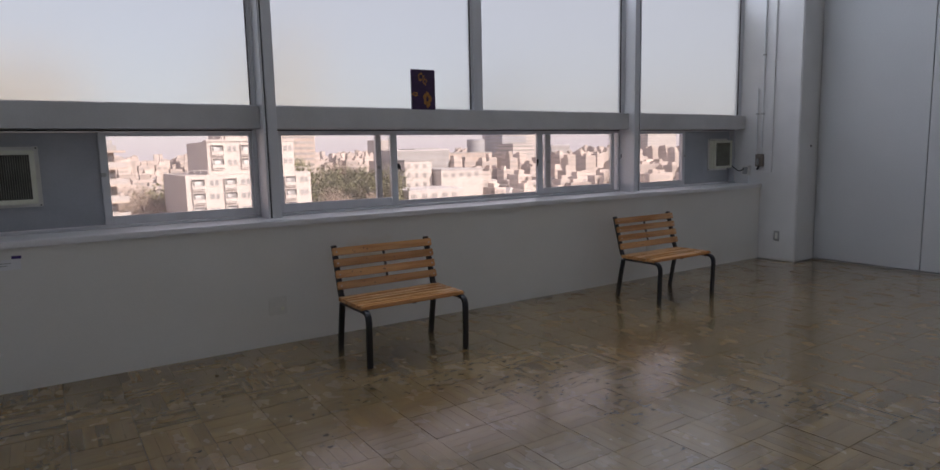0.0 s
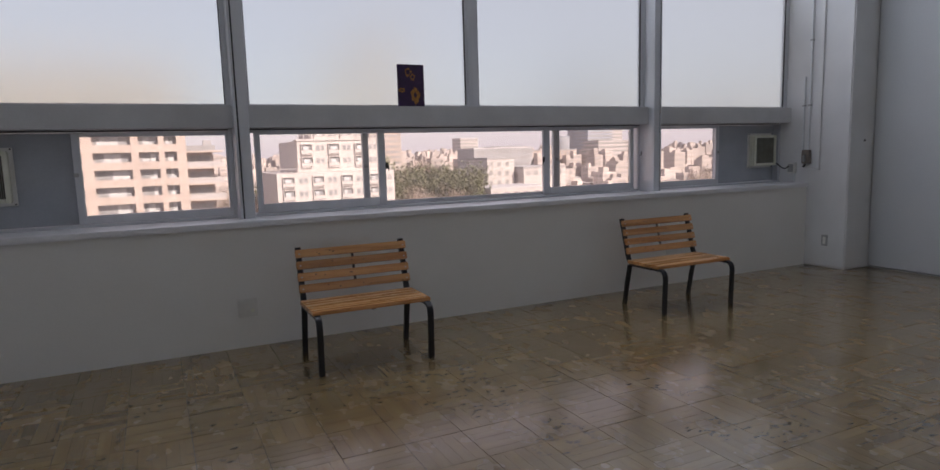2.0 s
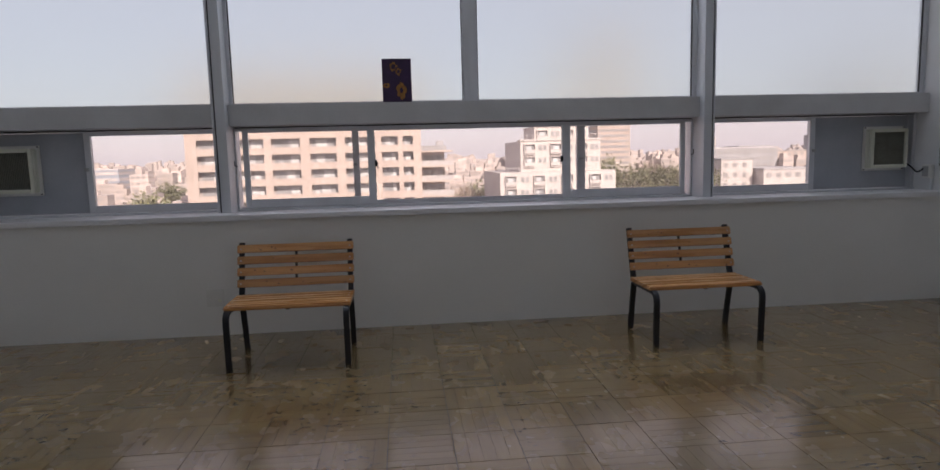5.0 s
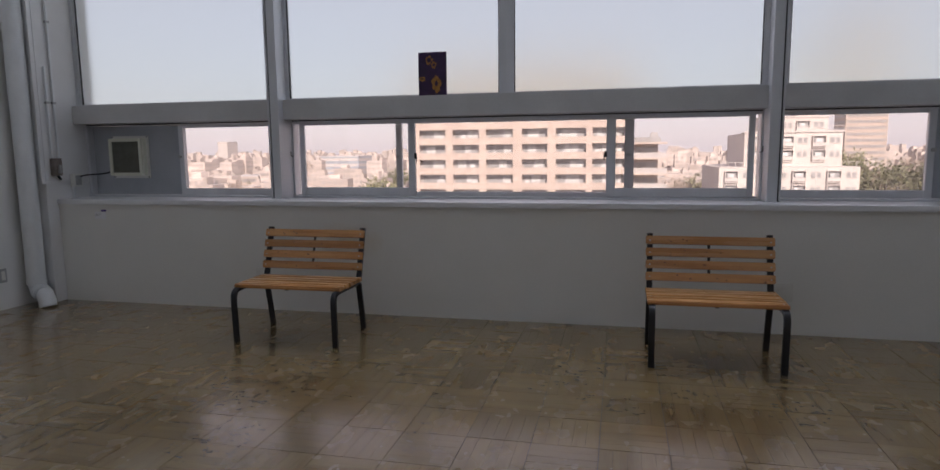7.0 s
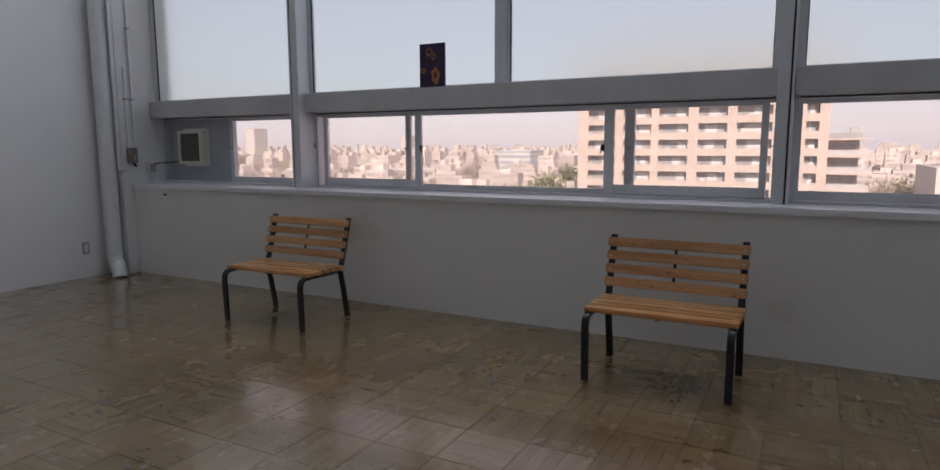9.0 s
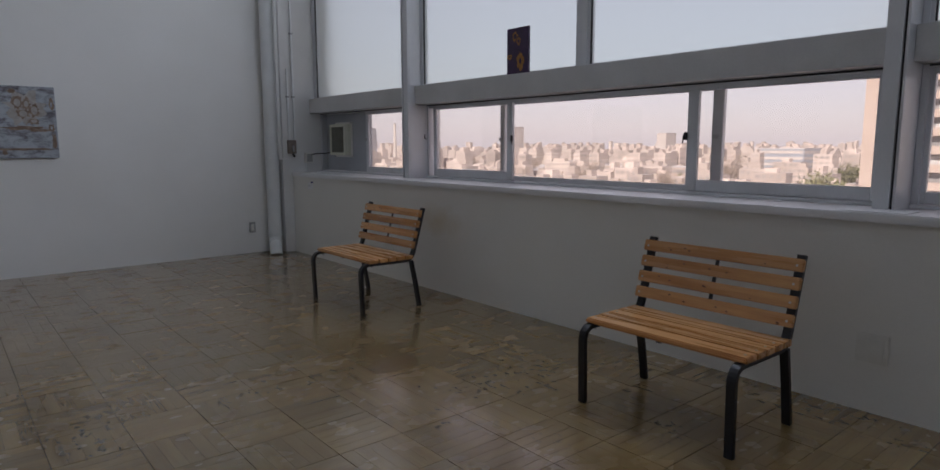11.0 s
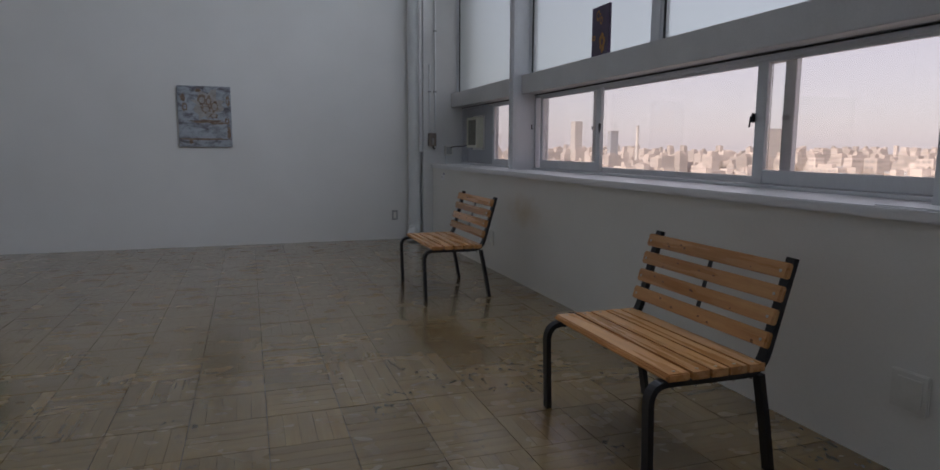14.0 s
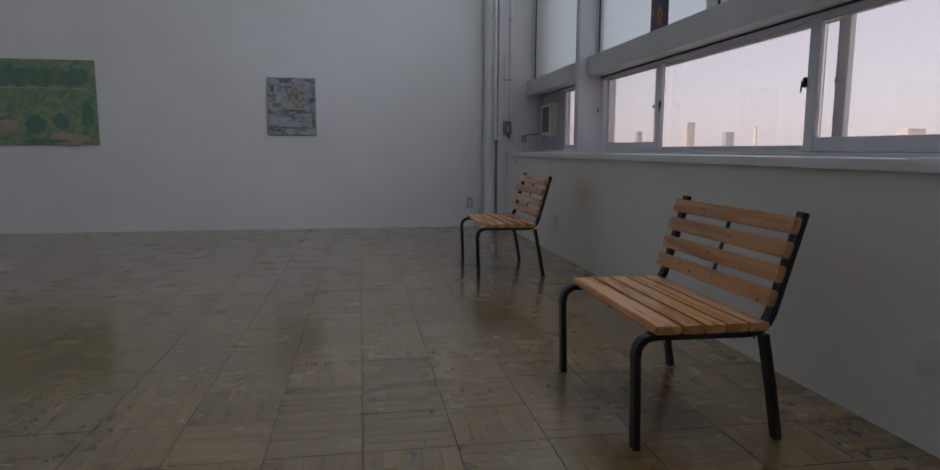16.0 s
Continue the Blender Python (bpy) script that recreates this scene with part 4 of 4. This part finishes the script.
# middle distance, right of the park
block("office_building", 108, 119, 205, 222, -2.0, WHITEB, "white slim office building", "office building", 3.3, 2.6)
block("office_building", 120, 138, 200, 220, -5.5, WHITEB, "white office building with few windows", "office building", 3.3, 3.4)
block("office_building", 96, 116, 180, 196, -11.0, WHITEB, "low white workshop building", "office building", 3.3, 3.4)
block("apartment_block", 150, 185, 300, 320, 2, GREYB, "grey stepped apartment block", "apartment block", 3.2, 3.4)
block("apartment_block", 190, 235, 330, 350, 0, CONC, "brownish stepped apartment block", "apartment block", 3.2, 3.4)
block("apartment_block", 215, 250, 420, 440, 2, WHITEB, "pale apartment block with window bands", "apartment block", 3.2, strip=True)
block("apartment_block", 320, 350, 420, 440, 6, WHITEB, "pale slab apartment block", "apartment block", 3.2, strip=True)
block("apartment_block", 352, 372, 410, 430, 4, GREYB, "grey slab apartment block", "apartment block", 3.2, strip=True)

# scattered city
rng = random.Random(21)
NEAR = [(-44, 22, 120, 170), (18, 56, 130, 175), (55, 135, 150, 290), (-300, -255, 290, 350)]
def clear_of(x, y, w):
    return all(not (a - w < x < b + w and c - w < y < d + w) for a, b, c, d in NEAR)


verts, faces, slots = [], [], []


def face(points, slot):
    k = len(verts)
    verts.extend(points)
    faces.append(tuple(range(k, k + len(points))))
    slots.append(slot)


def city_box(x0, x1, y0, y1, z0, z1, slot=0):
    k = len(verts)
    verts.extend((x, y, z) for x in (x0, x1) for y in (y0, y1) for z in (z0, z1))
    for f in ((0, 1, 3, 2), (4, 6, 7, 5), (0, 4, 5, 1), (2, 3, 7, 6), (1, 5, 7, 3)):
        faces.append(tuple(k + q for q in f))
        slots.append(slot)


def hip_roof(x0, x1, y0, y1, z, h):
    k = len(verts)
    xm, ym, e = (x0 + x1) / 2, (y0 + y1) / 2, 0.4
    if x1 - x0 > y1 - y0:
        i = (x1 - x0) * 0.22
        ridge = [(x0 + i, ym, z + h), (x1 - i, ym, z + h)]
        order = ((0, 1, 5, 4), (1, 2, 5), (2, 3, 4, 5), (3, 0, 4))
    else:
        i = (y1 - y0) * 0.22
        ridge = [(xm, y0 + i, z + h), (xm, y1 - i, z + h)]
        order = ((0, 1, 4), (1, 2, 5, 4), (2, 3, 5), (3, 0, 4, 5))
    verts.extend([(x0 - e, y0 - e, z), (x1 + e, y0 - e, z), (x1 + e, y1 + e, z), (x0 - e, y1 + e, z)] + ridge)
    for f in order:
        faces.append(tuple(k + q for q in f))
        slots.append(2)


count = 0
while count < 13000:
    az = radians(rng.uniform(-70, 60))
    d = 185 * math.exp(2.8 * rng.random() ** 0.85)
    x, y = 4 + d * math.sin(az), d * math.cos(az)
    far = min(1.0, d / 1500)
    w, dp = rng.uniform(4, 8) * (1 + 0.9 * far), rng.uniform(4, 7) * (1 + 0.9 * far)
    if y < 60 or not clear_of(x, y, w):
        continue
    u = rng.random()
    if u < (0.86 if d < 350 else 0.62):
        h = rng.uniform(4, 8)
    elif u < 0.93 or d < 350:
        h = rng.uniform(8, 17)
        w *= rng.choice((1, 1.3, 2.0))
    else:
        h = rng.uniform(19, 27 + 0.007 * d)
        w *= 0.9
    zt = min(GZ + h, -6.0 + 0.0085 * d)
    x0, x1, y0, y1 = x - w / 2, x + w / 2, y - dp / 2, y + dp / 2
    city_box(x0, x1, y0, y1, GZ, zt)
    if h < 8 and d < 700 and rng.random() < 0.65:
        hip_roof(x0, x1, y0, y1, zt, rng.uniform(1.4, 2.6))
    elif d < 1300:
        city_box(x0 + w * 0.25, x0 + w * rng.uniform(0.45, 0.75), y0 + dp * 0.3, y1 - dp * 0.2, zt, zt + rng.uniform(1.2, 2.8))
        if d < 600:
            city_box(x0 + 0.3, x1 - 0.3, y0 + 0.3, y1 - 0.3, zt, zt + 0.05, 2)
    side = x0 - 0.08 if x > 4 else x1 + 0.08
    z = zt - 0.9
    for k in range(7):
        if z - 1.6 < GZ:
            break
        if d < 650:
            n = max(2, int(w / 2.4))
            for q in range(n):
                a, e = x0 + 0.6 + q * (w - 1.0) / n, w / n * rng.uniform(0.35, 0.6)
                face([(a, y0 - 0.08, z - 1.2), (a + e, y0 - 0.08, z - 1.2), (a + e, y0 - 0.08, z), (a, y0 - 0.08, z)], 1)
            if abs(x) > 60:
                n = max(2, int(dp / 3.0))
                for q in range(n):
                    a, e = y0 + 0.6 + q * (dp - 1.0) / n, dp / n * rng.uniform(0.3, 0.55)
                    face([(side, a, z - 1.2), (side, a + e, z - 1.2), (side, a + e, z), (side, a, z)], 1)
        else:
            face([(x0 + 0.8, y0 - 0.1, z - 1.1), (x1 - 0.8, y0 - 0.1, z - 1.1), (x1 - 0.8, y0 - 0.1, z), (x0 + 0.8, y0 - 0.1, z)], 1)
            face([(side, y0 + 0.8, z - 1.1), (side, y1 - 0.8, z - 1.1), (side, y1 - 0.8, z), (side, y0 + 0.8, z)], 1)
        z -= 2.9
    count += 1
me = bpy.data.meshes.new("distant_city")
me.from_pydata(verts, [], faces)
for m in (CITY, CITYWIN, CITYROOF):
    me.materials.append(m)
me.polygons.foreach_set("material_index", slots)
me.update()
tagged(new("distant_city", me), "dense hazy city of pale low buildings to the horizon", "city", "", "stuff")


# clumps of green between the far houses
verts, faces = [], []
for i in range(420):
    az, d = radians(rng.uniform(-70, 60)), 180 * math.exp(1.9 * rng.random())
    cx, cy, cr = 4 + d * math.sin(az), d * math.cos(az), rng.uniform(2.0, 5.5)
    if cy < 60 or not clear_of(cx, cy, cr):
        continue
    for q in range(90):
        o = Vector((rng.gauss(0, 1), rng.gauss(0, 1), rng.gauss(0, 0.7))) * cr * 0.5
        c = Vector((cx, cy, GZ + cr * 1.1 + 1.5)) + o
        u = Vector((rng.gauss(0, 1), rng.gauss(0, 1), rng.gauss(0, 1))).normalized() * rng.uniform(0.3, 0.7)
        v = u.cross(Vector((rng.gauss(0, 1), rng.gauss(0, 1), rng.gauss(0, 1)))).normalized() * rng.uniform(0.3, 0.7)
        k = len(verts)
        verts.extend((c - u - v, c + u - v * 0.6, c + u * 0.7 + v, c - u * 0.8 + v * 0.7))
        faces.append((k, k + 1, k + 2, k + 3))
me = bpy.data.meshes.new("city_trees")
me.from_pydata(verts, [], faces)
me.materials.append(CITYLEAF)
tagged(new("city_trees", me), "scattered dull green tree clumps between city houses", "trees", "", "stuff")


# trees
def tree(seed, h, r, bare=False):
    rng = random.Random(seed)
    t = thing("tree", (0, 0, 0), "bare brownish winter tree in the park" if bare else "dark green broadleaf tree in the park", "tree", "park trees")
    bm = bmesh.new()
    rod(bm, (0, 0, 0), (0.2, 0, h * 0.5), 0.45, 0.28, n=8)
    tips = []
    for i in range(9):
        a = rng.uniform(0, 6.28)
        s = Vector((0.15, 0, h * rng.uniform(0.3, 0.5)))
        e = Vector((math.cos(a) * r * rng.uniform(0.4, 0.8), math.sin(a) * r * rng.uniform(0.4, 0.8), h * rng.uniform(0.6, 0.95)))
        rod(bm, s, e, 0.16, 0.05, n=5)
        tips.append(e)
    part("trunk", bm, BARK, t)
    bm = bmesh.new()
    for i in range(2000):
        c = rng.choice(tips)
        o = Vector((rng.gauss(0, 1), rng.gauss(0, 1), rng.gauss(0, 0.8))) * r * 0.24
        p = c * 0.95 + o
        if bare:
            q = p + Vector((rng.uniform(-1, 1), rng.uniform(-1, 1), rng.uniform(0.2, 1.4))) * 0.9
            w = Vector((rng.uniform(-1, 1), rng.uniform(-1, 1), 0)) * 0.09
            vs = [p - w, p + w, q]
        else:
            u = Vector((rng.gauss(0, 1), rng.gauss(0, 1), rng.gauss(0, 1))).normalized() * rng.uniform(0.16, 0.4)
            v = u.cross(Vector((rng.gauss(0, 1), rng.gauss(0, 1), rng.gauss(0, 1)))).normalized() * rng.uniform(0.16, 0.4)
            vs = [p - u - v * 0.5, p + u - v, p + u * 0.6 + v, p - u * 0.8 + v * 0.7]
        bm.faces.new([bm.verts.new(k) for k in vs])
    me = bpy.data.meshes.new("crown")
    bm.to_mesh(me)
    bm.free()
    me.materials.append(TWIG if bare else LEAF)
    c = new("crown", me)
    c.parent = t
    return t


lone = tree(7, 27, 4.5, True)
lone["label"] = "tall bare winter tree with fine twigs near the building"
lone.location = (65.0, 60.0, GZ)
kinds = [tree(1, 16, 6.5), tree(2, 20, 7.5), tree(3, 15, 6.0, True), tree(4, 18, 6.5, True)]
spots = []
rng = random.Random(9)
for i in range(62):
    u = rng.random()
    x, y = 58 + 75 * u, 176 + rng.uniform(0, 95)
    if x < 92 or y > 225:
        spots.append((x, y))
spots += [(21, 172), (24, 178), (17, 182), (27, 186), (70, 172), (84, 174), (62, 174), (76, 170)]
spots += [(-70 - 17 * k, 190 + (k * 67) % 190) for k in range(14)]
for i, (x, y) in enumerate(spots):
    k = kinds[i] if i < 4 else None
    s = rng.uniform(0.85, 1.25)
    m = pose(x, y, GZ, 0, 0, rng.uniform(0, 360))
    if k is None:
        k = copy_thing(kinds[rng.choice((0, 1, 2, 3, 2, 3))], m)
    k.matrix_basis = m @ Matrix.Diagonal((s, s, s, 1))

# ---- parquet floor, piece by piece ----
PITCH, FX, FY = 0.311, 4.213, 3.115
solid("subfloor", boxes((XL - 0.1, XR + 0.3, YB - 0.1, 5.3, -0.15, -0.006)), DARK, "dark bedding under the parquet")
floor = thing("floor", (0, 0, 0), "worn varnished parquet floor of square wooden blocks", kind="structure")
FM = {"x": floor_material("parquet_x", "x", "object"), "y": floor_material("parquet_y", "y", "object")}
FI = {"x": floor_material("parquet_far_x", "x", "island"), "y": floor_material("parquet_far_y", "y", "island")}


def block_mesh(bm, x, y, along, z, rng, index=0):
    """A square block of five strips with fine joints, each strip lying a little uneven."""
    half, g = PITCH / 2 - 0.0012, 0.0001
    n = 5
    for i in range(n):
        a, b = -half + i * 2 * half / n + g, -half + (i + 1) * 2 * half / n - g
        lo, hi = (x + a, x + b), (y - half, y + half)
        if along == "x":
            lo, hi = (x - half, x + half), (y + a, y + b)
        c = 0.0003
        p, q, r = rng.uniform(-0.00012, 0.00012), rng.gauss(0, 0.00012), rng.gauss(0, 0.00015)
        v = [bm.verts.new(k) for k in ((lo[0] + c, hi[0] + c, z + p - q - r), (lo[1] - c, hi[0] + c, z + p + q - r), (lo[1] - c, hi[1] - c, z + p + q + r), (lo[0] + c, hi[1] - c, z + p - q + r),
                                       (lo[0], hi[0], z - 0.006), (lo[1], hi[0], z - 0.006), (lo[1], hi[1], z - 0.006), (lo[0], hi[1], z - 0.006))]
        for f in ((0, 1, 2, 3), (0, 4, 5, 1), (1, 5, 6, 2), (2, 6, 7, 3), (3, 7, 4, 0)):
            bm.faces.new([v[k] for k in f]).material_index = index


rng = random.Random(5)
TILE = {"x": [], "y": []}
for along in "xxxxxyyyyy":
    bm = bmesh.new()
    block_mesh(bm, 0, 0, along, 0, rng)
    me = bpy.data.meshes.new("floor_block")
    bm.to_mesh(me)
    bm.free()
    me.materials.append(FM[along])
    TILE[along].append(me)
rest = bmesh.new()
singles = 0
for i in range(-17, 15):
    for j in range(-25, 8):
        x, y = FX + (i + 0.5) * PITCH, FY + (j + 0.5) * PITCH
        if x < XL - 0.1 or x > XR + 0.1 or y < YB or y > YW + 0.15:
            continue
        along = "x" if (i + j) % 2 == 0 else "y"
        if rng.random() < 0.22:
            along = rng.choice("xy")
        z = rng.uniform(-0.0006, 0.0006)
        if 0.9 < x < 7.2 and 1.85 < y < YW + 0.15 and singles < 300:
            ob = new("floor_block", rng.choice(TILE[along]))
            ob.parent = floor
            ob.location = (x, y, z)
            ob.rotation_euler = (rng.uniform(-0.0022, 0.0022), rng.uniform(-0.0022, 0.0022), 0)
            singles += 1
        else:
            block_mesh(rest, x, y, along, z, rng, 0 if along == "x" else 1)
me = bpy.data.meshes.new("floor_blocks")
rest.to_mesh(me)
rest.free()
me.materials.append(FI["x"])
me.materials.append(FI["y"])
ob = new("floor_blocks", me)
ob.parent = floor
tagged(ob, "", "", "", "stuff")
